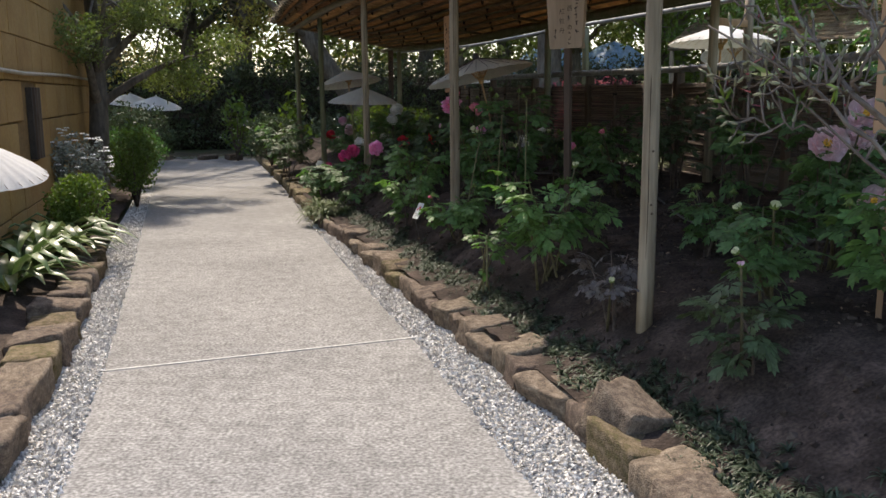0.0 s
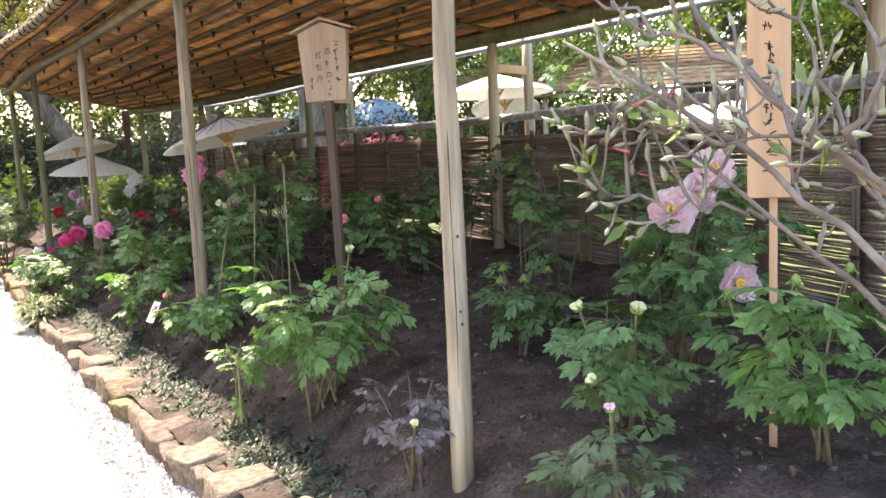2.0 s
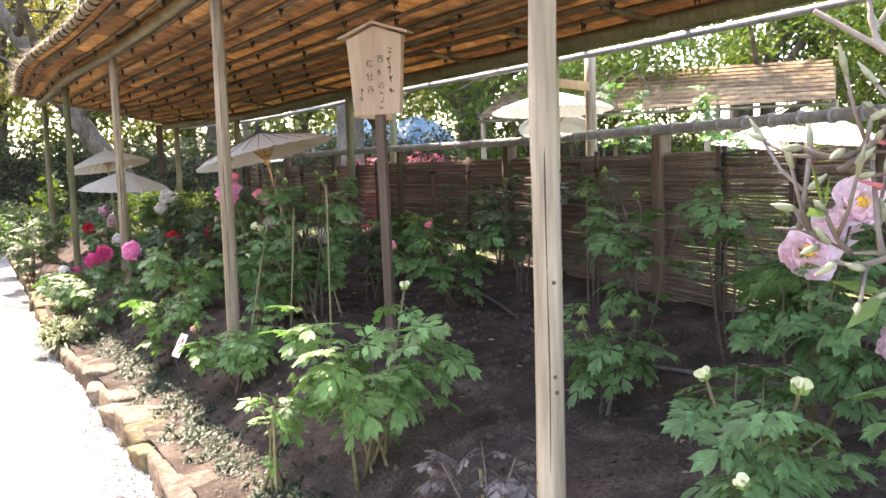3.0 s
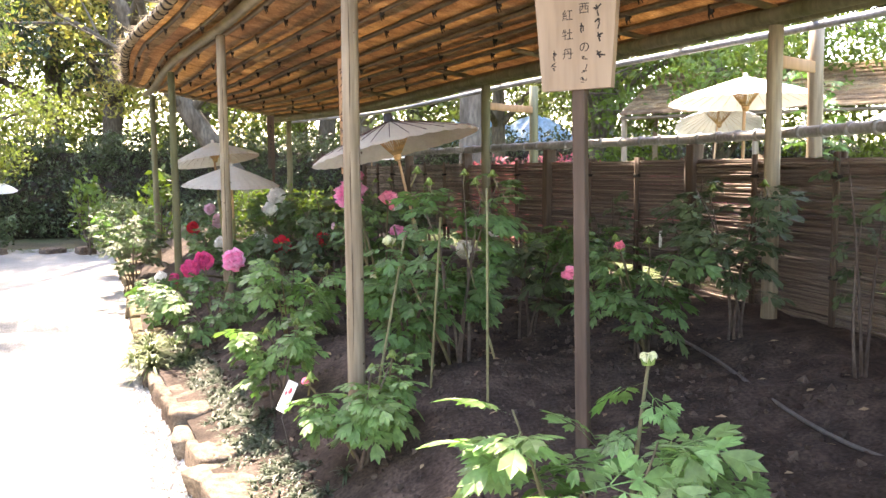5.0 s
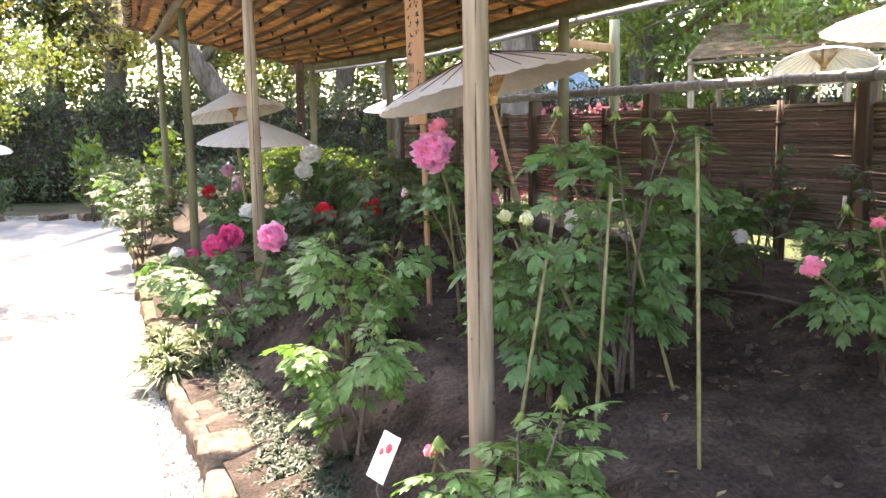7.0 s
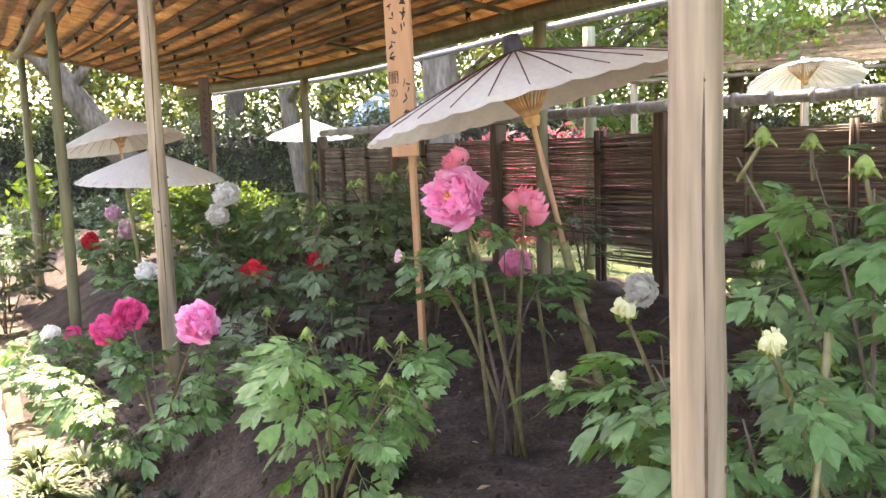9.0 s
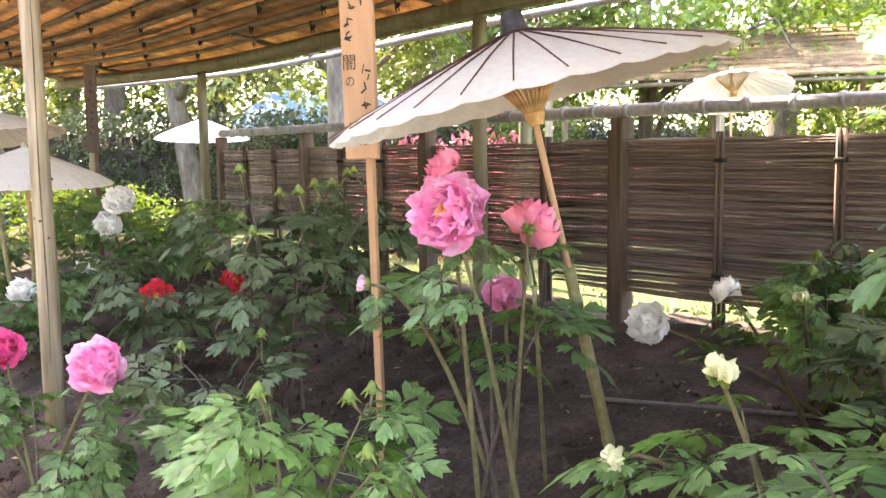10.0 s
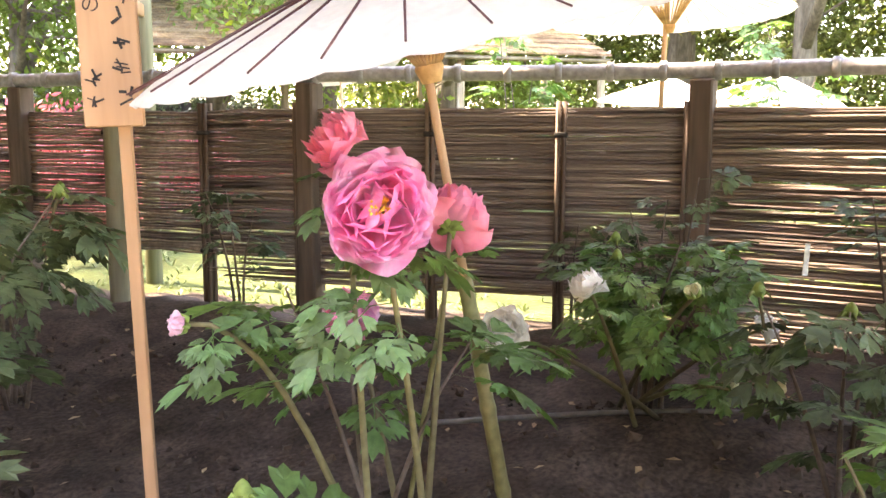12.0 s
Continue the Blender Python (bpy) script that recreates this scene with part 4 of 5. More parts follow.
def petals(rng, R, layers, ruffle=0.18, open_=1.0):
    """Layered ruffled petals round +z."""
    g = Geo()
    for li, (cnt, rad, tilt) in enumerate(layers):
        for k in range(cnt):
            az = 2 * math.pi * (k + 0.5 * (li % 2)) / cnt + rng.normal() * 0.28
            nu, nv = (9, 9) if R > 0.06 else (5, 6)
            wid, ln = R * rad * 0.56 * (0.75 + 0.5 * rng.random()), R * rad * (0.88 + 0.2 * rng.random())
            tl = radians(tilt * open_) + rng.normal() * (0.24 if tilt > 30 else 0.1)
            ph, vs = rng.random() * 6.3, []
            for i in range(nv):
                v = i / (nv - 1)
                for j in range(nu):
                    u = j / (nu - 1) * 2 - 1
                    x = wid * u * (0.25 + 0.9 * math.sin(math.pi * min(0.95, 0.12 + 0.66 * v)))
                    rim = v ** 2.5
                    curl = tl + (0.55 - v) * 0.9
                    r = ln * v * (1 - 0.13 * u * u) + ruffle * ln * 0.28 * rim * math.sin(ph + 3 * u)
                    h = math.cos(curl) * r * 0.9 + ruffle * ln * rim * (0.75 * math.sin(ph * 2 + 5.1 * u) + 0.5 * math.sin(ph * 3 + 9.7 * u)) + 0.22 * wid * u * u
                    rr = 0.05 * R + math.sin(curl) * r
                    vs.append((rr * math.cos(az) - x * math.sin(az), rr * math.sin(az) + x * math.cos(az), h))
            g.add(vs, [(i * nu + j, i * nu + j + 1, (i + 1) * nu + j + 1, (i + 1) * nu + j) for i in range(nv - 1) for j in range(nu - 1)])
    return g


FULL = [(8, 1.08, 104), (11, 1.02, 86), (12, 0.98, 68), (12, 0.93, 52), (11, 0.87, 38), (9, 0.8, 25), (6, 0.68, 12)]
RUFFLED = [(9, 1.08, 106), (12, 1.06, 90), (12, 1.02, 74), (11, 0.95, 58), (9, 0.8, 44), (6, 0.55, 30)]
LOOSE = [(6, 1.05, 88), (6, 0.95, 66), (5, 0.75, 42)]
CLOSED = [(5, 0.9, 20), (5, 0.85, 12), (4, 0.7, 5)]


def flower(parent, place, R, az, pitch, material, kind, rng, label):
    kinds = {"full": FULL, "ruffled": RUFFLED, "loose": LOOSE, "bud": CLOSED}
    fl = part("flower", petals(rng, R, kinds[kind], 0.3 if kind != "bud" else 0.05), material, parent, label)
    d = Vector((math.cos(radians(az)) * math.cos(radians(pitch)), math.sin(radians(az)) * math.cos(radians(pitch)), math.sin(radians(pitch))))
    fl.matrix_basis = Matrix.Translation(Vector(place) - d * R * 0.35) @ Vector((0, 0, 1)).rotation_difference(d).to_matrix().to_4x4()
    if kind in ("loose", "ruffled"):
        g = Geo()
        for k in range(60):
            a, r = rng.random() * 6.3, R * 0.22 * rng.random() ** 0.5
            g.tube([(r * 0.6 * math.cos(a), r * 0.6 * math.sin(a), 0.1 * R), (r * math.cos(a), r * math.sin(a), R * (0.5 + 0.15 * rng.random()))], [0.0012, 0.003], 4)
        part("stamens", g, STAMEN, fl, "golden stamens")
    g = Geo()
    for k in range(6):
        a = k * 1.05 + rng.random() * 0.4
        g.tube([(0, 0, -0.12 * R), (0.4 * R * math.cos(a), 0.4 * R * math.sin(a), -0.02 * R), (0.62 * R * math.cos(a), 0.62 * R * math.sin(a), (0.4 if kind == "bud" else 0.12) * R)], [0.14 * R, 0.16 * R, 0.02 * R], 5)
    tagged(part("calyx", g, SEPAL, fl), kind="stuff")
    return fl


def peony(label, x, y, h, r, n, stems, leafmat, seed, blooms=(), buds=0, leaf=0.27, low=0.35, name="peony", woody=True, z=None):
    """A tree peony: stems from one base, compound leaves on their upper part, blooms at given places."""
    rng = np.random.default_rng(seed)
    z0 = (bed_z(x, y) if z is None else z)
    th = thing(name, label, "peony" if name == "peony" else "shrub", Matrix.Translation((x, y, z0)), "peonies in the bed" if name == "peony" else "")
    tips, segs = [], []
    stems = max(3, round(stems * 0.6))
    for k in range(stems):
        a, rr = 2 * math.pi * (k + rng.random() * 0.7) / stems, r * (0.25 + 0.55 * rng.random())
        tip = Vector((rr * math.cos(a), rr * math.sin(a), h * (0.72 + 0.3 * rng.random())))
        pts = bent((rng.normal() * 0.03, rng.normal() * 0.03, -0.05), tip, (-0.28 * rr * math.cos(a) + rng.normal() * 0.04, -0.28 * rr * math.sin(a) + rng.normal() * 0.04, 0.02 * h), 7)
        part("stem", Geo().tube(pts, [0.009 - 0.0011 * i for i in range(7)], 6, 0.12, rs), WOODY if woody else STEM, th)
        tips.append((tip, a))
        segs.append(pts)
    n = int(n * 0.95)
    idx = rng.integers(0, stems, n)
    f = low + (1.0 - low) * rng.random(n) ** 0.6
    pos, az = np.zeros((n, 3)), np.zeros(n)
    for i in range(n):
        pts = segs[idx[i]]
        q = f[i] * 6
        j = min(5, int(q))
        pos[i] = pts[j].lerp(pts[j + 1], q - j)
        az[i] = tips[idx[i]][1] + rng.normal() * 1.0
    pitch = 0.42 - 0.95 * rng.random(n) + 0.4 * (f - 0.7)
    sc = leaf * (0.52 + 0.46 * rng.random(n)) * (0.7 + 0.3 * (r / 0.45))
    m = aimed(az, pitch, rng.normal(size=n) * 0.35) * sc[:, None, None]
    part("foliage", Geo().many(np.einsum("nij,kj->nki", m, LEAF_V) + pos[:, None, :], LEAF_F), leafmat, th, smooth=False)
    for (bx, by, bz, R, baz, bp, bmat, bkind, blabel) in blooms:
        q = Vector((bx - x, by - y, bz - z0))
        d = Vector((math.cos(radians(baz)) * math.cos(radians(bp)), math.sin(radians(baz)) * math.cos(radians(bp)), math.sin(radians(bp))))
        end = q - d * R * 0.4
        fp = bent((rng.normal() * 0.05, rng.normal() * 0.05, 0.0), end, (0, 0, 0.06 + (0.34 if bkind == "bud" else 0.12) * end.length * (bp < 20)), 9)
        k_ = 7
        fq = np.array([fp[int(q)].lerp(fp[min(8, int(q) + 1)], q % 1) for q in 4.2 + 3.4 * rng.random(k_)])
        fm = aimed(rng.random(k_) * 6.3, 0.15 - 0.6 * rng.random(k_), rng.normal(size=k_) * 0.3) * (leaf * (0.4 + 0.36 * rng.random(k_)))[:, None, None]
        part("foliage", Geo().many(np.einsum("nij,kj->nki", fm, LEAF_V) + fq[:, None, :], LEAF_F), leafmat, th, smooth=False)
        part("flower_stem", Geo().tube(fp, [0.009, 0.0085, 0.008, 0.0075, 0.007, 0.006, 0.0055, 0.005, 0.005], 6), STEM, th)
        flower(th, q, R, baz, bp, bmat, bkind, rng, blabel)
    for k in range(buds):
        tip, a = tips[k % stems]
        q = tip + Vector((rng.normal() * 0.03, rng.normal() * 0.03, 0.03))
        part("flower_stem", Geo().tube([tip - Vector((0, 0, 0.05)), q], 0.0045, 5), STEM, th)
        b = part("bud", Geo().tube([q + Vector((0, 0, dz)) for dz in (-0.009, 0, 0.012, 0.024, 0.031)], [0.006, 0.015, 0.0165, 0.01, 0.002], 8), SEPAL, th, "tight green flower bud")
        g = Geo()
        for s in range(5):
            aa = s * 1.26
            g.tube([q + Vector((0, 0, -0.01)), q + Vector((0.018 * math.cos(aa), 0.018 * math.sin(aa), 0.004)), q + Vector((0.034 * math.cos(aa), 0.034 * math.sin(aa), -0.012))], [0.004, 0.006, 0.001], 4)
        tagged(part("calyx", g, SEPAL, b), kind="stuff")
    return th


VIEW = -115  # most blooms turn to the path
peony("airy pale-green young peony bush with a single bud", 0.70, 5.60, 0.68, 0.46, 100, 10, LEAFLIGHT, 1, [(0.89, 5.84, 1.07, 0.035, 90, 75, CREAM, "bud", "cream bud")], 1, 0.26, woody=False)
peony("small young peony with bright leaves beside a thin cane", 0.31, 5.9, 0.46, 0.24, 22, 4, LEAFLIGHT, 2, (), 1, 0.24, woody=False)
peony("bushy peony behind the plant card with an orange bud", 0.16, 7.32, 0.44, 0.30, 74, 8, LEAFLIGHT, 3, [(-0.08, 7.3, 0.69, 0.03, VIEW, 60, SALMON, "bud", "orange bud")], 3, 0.25)
peony("low peony with purple-grey leaves and a cream bud", 0.90, 4.62, 0.42, 0.22, 34, 5, LEAFPURPLE, 4, [(0.86, 4.38, 0.60, 0.026, VIEW, 70, CREAM, "bud", "cream bud")], 0, 0.18)
peony("leafy peony with pale green buds on the bare soil", 1.62, 4.3, 0.46, 0.32, 46, 6, LEAF, 5, [(1.45, 4.29, 0.98, 0.035, 150, 60, CREAM, "bud", "pale green bud"), (1.48, 3.89, 1.04, 0.04, 20, 70, CREAM, "bud", "pale green bud"), (1.3, 3.85, 0.84, 0.032, 180, 50, CREAM, "bud", "pale green bud")], 0, 0.28, woody=False)
peony("low dull-leaved peony with a small pink bud", 1.26, 3.62, 0.34, 0.28, 30, 5, LEAFDARK, 6, [(1.24, 3.6, 0.83, 0.026, 90, 80, PALEPINK, "bud", "pink bud")], 0, 0.26)
peony("leafy peony beside the bare branches", 2.05, 3.75, 0.56, 0.38, 50, 7, LEAFLIGHT, 7, (), 3, 0.3, woody=False)
peony("peony with nodding yellowish leaves behind the pole", 1.70, 5.6, 0.46, 0.28, 46, 6, LEAF, 8, (), 4, 0.25)
peony("peony with large lilac-pink loose flowers", 2.15, 4.75, 0.72, 0.42, 52, 6, LEAF, 9, [(2.02, 4.62, 1.27, 0.10, VIEW, 15, LILAC, "loose", "large lilac-pink flower"), (2.2, 4.6, 1.42, 0.095, -100, 25, LILAC, "loose", "lilac-pink flower"), (2.32, 4.9, 1.30, 0.09, -80, 20, LILAC, "loose", "lilac-pink flower"), (2.15, 4.35, 1.0, 0.08, VIEW, 10, LILAC, "loose", "drooping lilac flower")], 0, 0.27)
peony("broad peony with rosy opening buds beside the tablet", 1.62, 7.95, 0.56, 0.42, 54, 7, LEAF, 10, [(1.15, 7.65, 1.08, 0.058, -140, 35, SALMON, "bud", "rosy half-open flower"), (1.42, 7.75, 1.2, 0.045, -110, 60, SALMON, "bud", "rosy bud")], 3, 0.29)
peony("tall peony tied to green canes with pale buds", 0.68, 8.1, 1.04, 0.40, 76, 9, LEAF, 11, [(0.3, 7.9, 1.23, 0.042, VIEW, 40, CREAM, "bud", "pale yellow bud")], 5, 0.27, 0.25)
peony("leafy peony with large hanging leaves beside the pole", 0.42, 8.12, 0.62, 0.30, 52, 6, LEAF, 24, (), 1, 0.3, 0.15)
peony("peony with greenish-white opening flowers", 0.55, 8.48, 0.52, 0.32, 50, 7, LEAFLIGHT, 12, [(0.35, 8.57, 1.17, 0.052, -120, 55, CREAM, "bud", "greenish-white opening flower"), (0.26, 8.78, 0.95, 0.046, -160, 10, CREAM, "bud", "greenish-white bud")], 1, 0.29, woody=False)
peony("tall peony with a very large pink double flower", 0.34, 9.50, 0.72, 0.30, 16, 5, LEAF, 13,
      [(0.12, 9.35, 1.42, 0.088, -133, 10, PINK, "ruffled", "very large pink double flower"), (0.17, 9.5, 1.53, 0.055, 150, 40, SALMON, "full", "rosy flower seen from the side"), (0.40, 9.41, 1.38, 0.066, 25, 30, SALMON, "full", "rosy flower turned away"), (0.46, 9.74, 1.13, 0.06, -120, -15, PINK, "full", "hanging pink flower"), (0.02, 9.76, 1.19, 0.036, 170, 10, PALEPINK, "bud", "pale pink bud on an arching stem")], 0, 0.26, 0.65)
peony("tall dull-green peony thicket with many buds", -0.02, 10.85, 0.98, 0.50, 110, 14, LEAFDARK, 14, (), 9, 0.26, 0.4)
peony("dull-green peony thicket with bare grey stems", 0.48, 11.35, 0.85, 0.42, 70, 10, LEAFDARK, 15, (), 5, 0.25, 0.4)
peony("round leafy peony with white flowers and buds", 1.62, 9.55, 0.54, 0.36, 190, 13, LEAFLIGHT, 16,
      [(0.91, 9.63, 1.03, 0.062, -150, 20, WHITE, "full", "white flower"), (1.14, 9.22, 1.15, 0.035, 90, 70, CREAM, "bud", "cream bud"), (1.1, 9.5, 1.14, 0.045, 120, 50, WHITE, "full", "white flower"), (1.62, 9.18, 0.98, 0.04, -60, 30, WHITE, "full", "white flower"), (1.5, 9.1, 0.84, 0.03, -100, 30, CREAM, "bud", "cream bud"), (1.28, 9.15, 0.88, 0.028, -120, 40, CREAM, "bud", "green bud")], 3, 0.2, 0.45)
peony("light-green peony leaning over the soil near the edging", -0.24, 8.42, 0.46, 0.30, 60, 7, LEAFLIGHT, 17, (), 2, 0.25, 0.3)
peony("fresh green peony with yellow-green buds", -0.28, 9.42, 0.61, 0.42, 60, 7, LEAFLIGHT, 18, (), 5, 0.27, 0.3, woody=False)
peony("low broad peony with magenta and pink flowers near the edging", -0.92, 10.55, 0.46, 0.48, 74, 9, LEAF, 19,
      [(-1.17, 10.93, 0.79, 0.07, VIEW, 20, HOTPINK, "full", "magenta double flower"), (-1.06, 10.98, 0.85, 0.07, -90, 30, HOTPINK, "full", "magenta double flower"), (-0.72, 10.17, 0.93, 0.08, -110, 25, PINK, "full", "pink double flower")], 0, 0.26, 0.25)
peony("dull-green peony with crimson flowers", -0.40, 11.72, 0.60, 0.46, 74, 9, LEAFDARK, 20, [(-0.46, 11.53, 0.92, 0.085, VIEW, 15, RED, "loose", "crimson flower with golden stamens"), (-0.1, 11.65, 0.96, 0.07, -60, 20, RED, "loose", "crimson flower")], 1, 0.26)
peony("leafy peony with round white flowers", -1.02, 12.55, 0.46, 0.46, 66, 8, LEAF, 21, [(-1.1, 12.33, 0.88, 0.068, VIEW, 30, WHITE, "full", "round white flower"), (-0.78, 13.0, 0.92, 0.068, -90, 25, WHITE, "full", "round white flower"), (-1.6, 11.9, 0.62, 0.05, -120, 40, WHITE, "full", "small white flower"), (-1.5, 12.0, 0.58, 0.05, -110, 20, HOTPINK, "full", "small magenta flower")], 0, 0.26, 0.25)
peony("tall peony with high white flowers", -0.45, 13.05, 0.82, 0.46, 74, 9, LEAF, 22, [(-0.59, 12.73, 1.33, 0.085, -110, 35, WHITE, "full", "white flower"), (-0.66, 12.75, 1.18, 0.075, VIEW, -15, WHITE, "full", "drooping white flower")], 0, 0.26)
peony("peony with red and mauve flowers", -1.62, 15.1, 0.5, 0.5, 60, 8, LEAF, 23, [(-1.80, 14.95, 0.86, 0.085, VIEW, 20, RED, "full", "red flower"), (-1.5, 15.1, 0.95, 0.085, -95, 20, LILAC, "full", "mauve flower"), (-1.62, 15.2, 1.1, 0.07, -95, 30, PALEPINK, "full", "pale pink flower")], 0, 0.28, 0.2)
for i, (x, y, h, r, n, mt, lab) in enumerate([(-1.62, 12.0, 0.40, 0.36, 46, LEAF, "low green peony beside the mossy edging"), (-2.45, 14.5, 0.9, 0.5, 70, LEAFDARK, "tall green shrub peony beside the poles"), (-2.75, 15.9, 0.95, 0.55, 80, LEAF, "tall green shrub peony at the bed's end"),
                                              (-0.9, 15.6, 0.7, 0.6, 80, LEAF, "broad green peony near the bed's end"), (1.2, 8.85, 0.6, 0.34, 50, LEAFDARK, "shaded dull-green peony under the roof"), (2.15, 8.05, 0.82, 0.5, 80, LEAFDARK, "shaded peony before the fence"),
                                              (2.2, 6.3, 0.95, 0.38, 60, LEAF, "tall thin-leaved shrub before the fence"),
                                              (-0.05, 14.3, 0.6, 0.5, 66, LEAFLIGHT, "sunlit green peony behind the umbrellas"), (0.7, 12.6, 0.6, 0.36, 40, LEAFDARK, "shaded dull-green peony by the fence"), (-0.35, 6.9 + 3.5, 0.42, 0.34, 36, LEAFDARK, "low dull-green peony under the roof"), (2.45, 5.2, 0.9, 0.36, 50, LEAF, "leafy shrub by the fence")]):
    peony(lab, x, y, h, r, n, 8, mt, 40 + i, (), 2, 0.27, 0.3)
# thin shrubs with whorls of leaves before the fence
for i, (x, y, h) in enumerate([(1.95, 9.62, 0.78), (2.25, 8.95, 0.9), (2.35, 7.2, 0.95), (2.5, 5.9, 0.95), (1.35, 11.2, 0.65), (2.3, 10.2, 0.5)]):
    peony("thin upright shrub with sparse whorled leaves by the fence", x, y, h, 0.22, 26, 4, LEAFDARK, 70 + i, (), 0, 0.2, 0.45, name="thin_shrub")
# canes
for i, (a, b) in enumerate([((0.72, 7.45, 0.4), (0.74, 7.58, 1.49)), ((0.2, 7.72, 0.35), (0.38, 7.86, 1.25)), ((0.48, 7.75, 0.35), (0.55, 7.8, 1.35)), ((0.9, 8.0, 0.4), (0.7, 8.1, 1.2)), ((0.30, 5.68, 0.28), (0.30, 5.7, 0.62)), ((0.62, 9.75, 0.42), (0.42, 9.45, 1.2)), ((1.0, 5.0, 0.3), (1.0, 5.05, 0.5))]):
    solid("support_cane", Geo().tube([Vector(a).lerp(Vector(b), k / 12) for k in range(13)], [0.006 if k % 4 else 0.0072 for k in range(13)], 7), GREENBAMBOO, "thin green bamboo cane pushed into the soil", "cane", group="plant canes")
solid("hose", Geo().tube(lerp_line([(2.7, 5.0, bed_z(2.7, 5.0) + 0.01), (2.2, 5.8, bed_z(2.2, 5.8) + 0.012), (1.9, 6.6, bed_z(1.9, 6.6) + 0.012), (1.9, 8.0, bed_z(1.9, 8) + 0.012), (1.75, 9.2, bed_z(1.75, 9.2) + 0.012), (1.0, 10.2, bed_z(1.0, 10.2) + 0.012)], 40), 0.009, 7), HOSE, "thin grey watering hose lying on the soil", "hose")

# mondo grass along the edging, sedge at the break
def tuft(g, x, y, z, n, ln, rng):
    az, pt = rng.random(n) * 6.3, 0.35 + rng.random(n) * 0.9
    L = ln * (0.6 + 0.6 * rng.random(n))
    t = np.array([0, 0.4, 0.75, 1.0])
    r = np.stack([t * np.cos(p) + 0.0 for p in pt])
    zc = np.stack([t * np.sin(p) - 0.75 * t * t * (1.1 - 0.4 * np.sin(p)) for p in pt])
    w = np.array([0.004, 0.005, 0.0035, 0.0006]) * (ln / 0.12) ** 0.5
    ca, sa = np.cos(az)[:, None], np.sin(az)[:, None]
    cx, cy, cz = x + ca * r * L[:, None], y + sa * r * L[:, None], z + zc * L[:, None]
    a = np.stack([cx - sa * w, cy + ca * w, cz], 2)
    b = np.stack([cx + sa * w, cy - ca * w, cz], 2)
    g.many(np.concatenate([a, b], 1), [(0, 1, 5, 4), (1, 2, 6, 5), (2, 3, 7, 6)])


rng = np.random.default_rng(31)
g = Geo()
for k in range(900):
    y = 2.2 + 9.0 * k / 900
    x = at_y(KERB_R, y) + 0.32 + rng.normal() * 0.075
    tuft(g, x, y + rng.normal() * 0.02, bed_z(x, y) - 0.01, 26, 0.095, rng)
solid("mondo_grass", g, MONDO, "row of small dark mondo grass tufts behind the edging", "grass", "stuff")
for i, (x, y, ln) in enumerate([(-1.42, 10.55, 0.34), (-1.3, 10.85, 0.3), (-1.52, 10.98, 0.32), (-1.12, 10.3, 0.25), (-1.33, 10.2, 0.26), (-1.5, 10.4, 0.24)]):
    g = Geo()
    tuft(g, 0, 0, 0, 170, ln, rng)
    o = solid("sedge", g, SEDGE, "arching tuft of pale sedge spilling over the edging", "grass tuft", group="sedge tufts")
    o.location = (x, y, 0.13)

# ---- bare-branched shrub beside the path ----
rng = np.random.default_rng(77)
mag = thing("bare_shrub", "bare pale-barked shrub with swelling buds and red scales", "shrub", Matrix.Translation((1.95, 2.75, 0.35)))
O = Vector((1.95, 2.75, 0.35))
limbs = [([(1.95, 2.75, 0.3), (1.75, 2.78, 0.85), (1.58, 2.86, 1.12), (1.478, 2.955, 1.25), (1.37, 3.03, 1.36), (1.27, 3.1, 1.48), (1.2, 3.14, 1.56)], 0.026),
         ([(1.33, 3.04, 1.385), (1.255, 3.03, 1.413), (1.1, 3.12, 1.43), (0.973, 3.225, 1.48)], 0.011),
         ([(1.62, 2.83, 1.05), (1.45, 2.78, 1.27), (1.308, 2.9, 1.456), (1.2, 2.98, 1.57), (1.106, 3.03, 1.63), (0.98, 2.99, 1.70), (0.9, 3.02, 1.76)], 0.022),
         ([(1.85, 2.72, 0.65), (1.6, 2.62, 1.12), (1.33, 2.64, 1.43), (1.22, 2.7, 1.53), (1.22, 2.9, 1.69), (1.17, 3.05, 1.84), (1.12, 3.15, 2.05)], 0.03),
         ([(1.3, 2.66, 1.455), (1.21, 2.65, 1.53), (1.15, 2.78, 1.56), (1.08, 2.92, 1.555)], 0.012),
         ([(1.21, 2.65, 1.53), (1.2, 2.58, 1.6), (1.24, 2.62, 1.72), (1.2, 2.75, 1.85)], 0.013),
         ([(1.2, 2.98, 1.57), (1.1, 3.1, 1.58), (1.02, 3.18, 1.57)], 0.009),
         ([(1.22, 2.9, 1.69), (1.1, 2.98, 1.76), (1.0, 3.1, 1.84), (0.95, 3.15, 1.93)], 0.013),
         ([(1.5, 2.72, 1.22), (1.5, 2.95, 1.5), (1.45, 3.05, 1.75), (1.5, 3.1, 2.0)], 0.018)]
budg, leafg, redg = Geo(), Geo(), Geo()
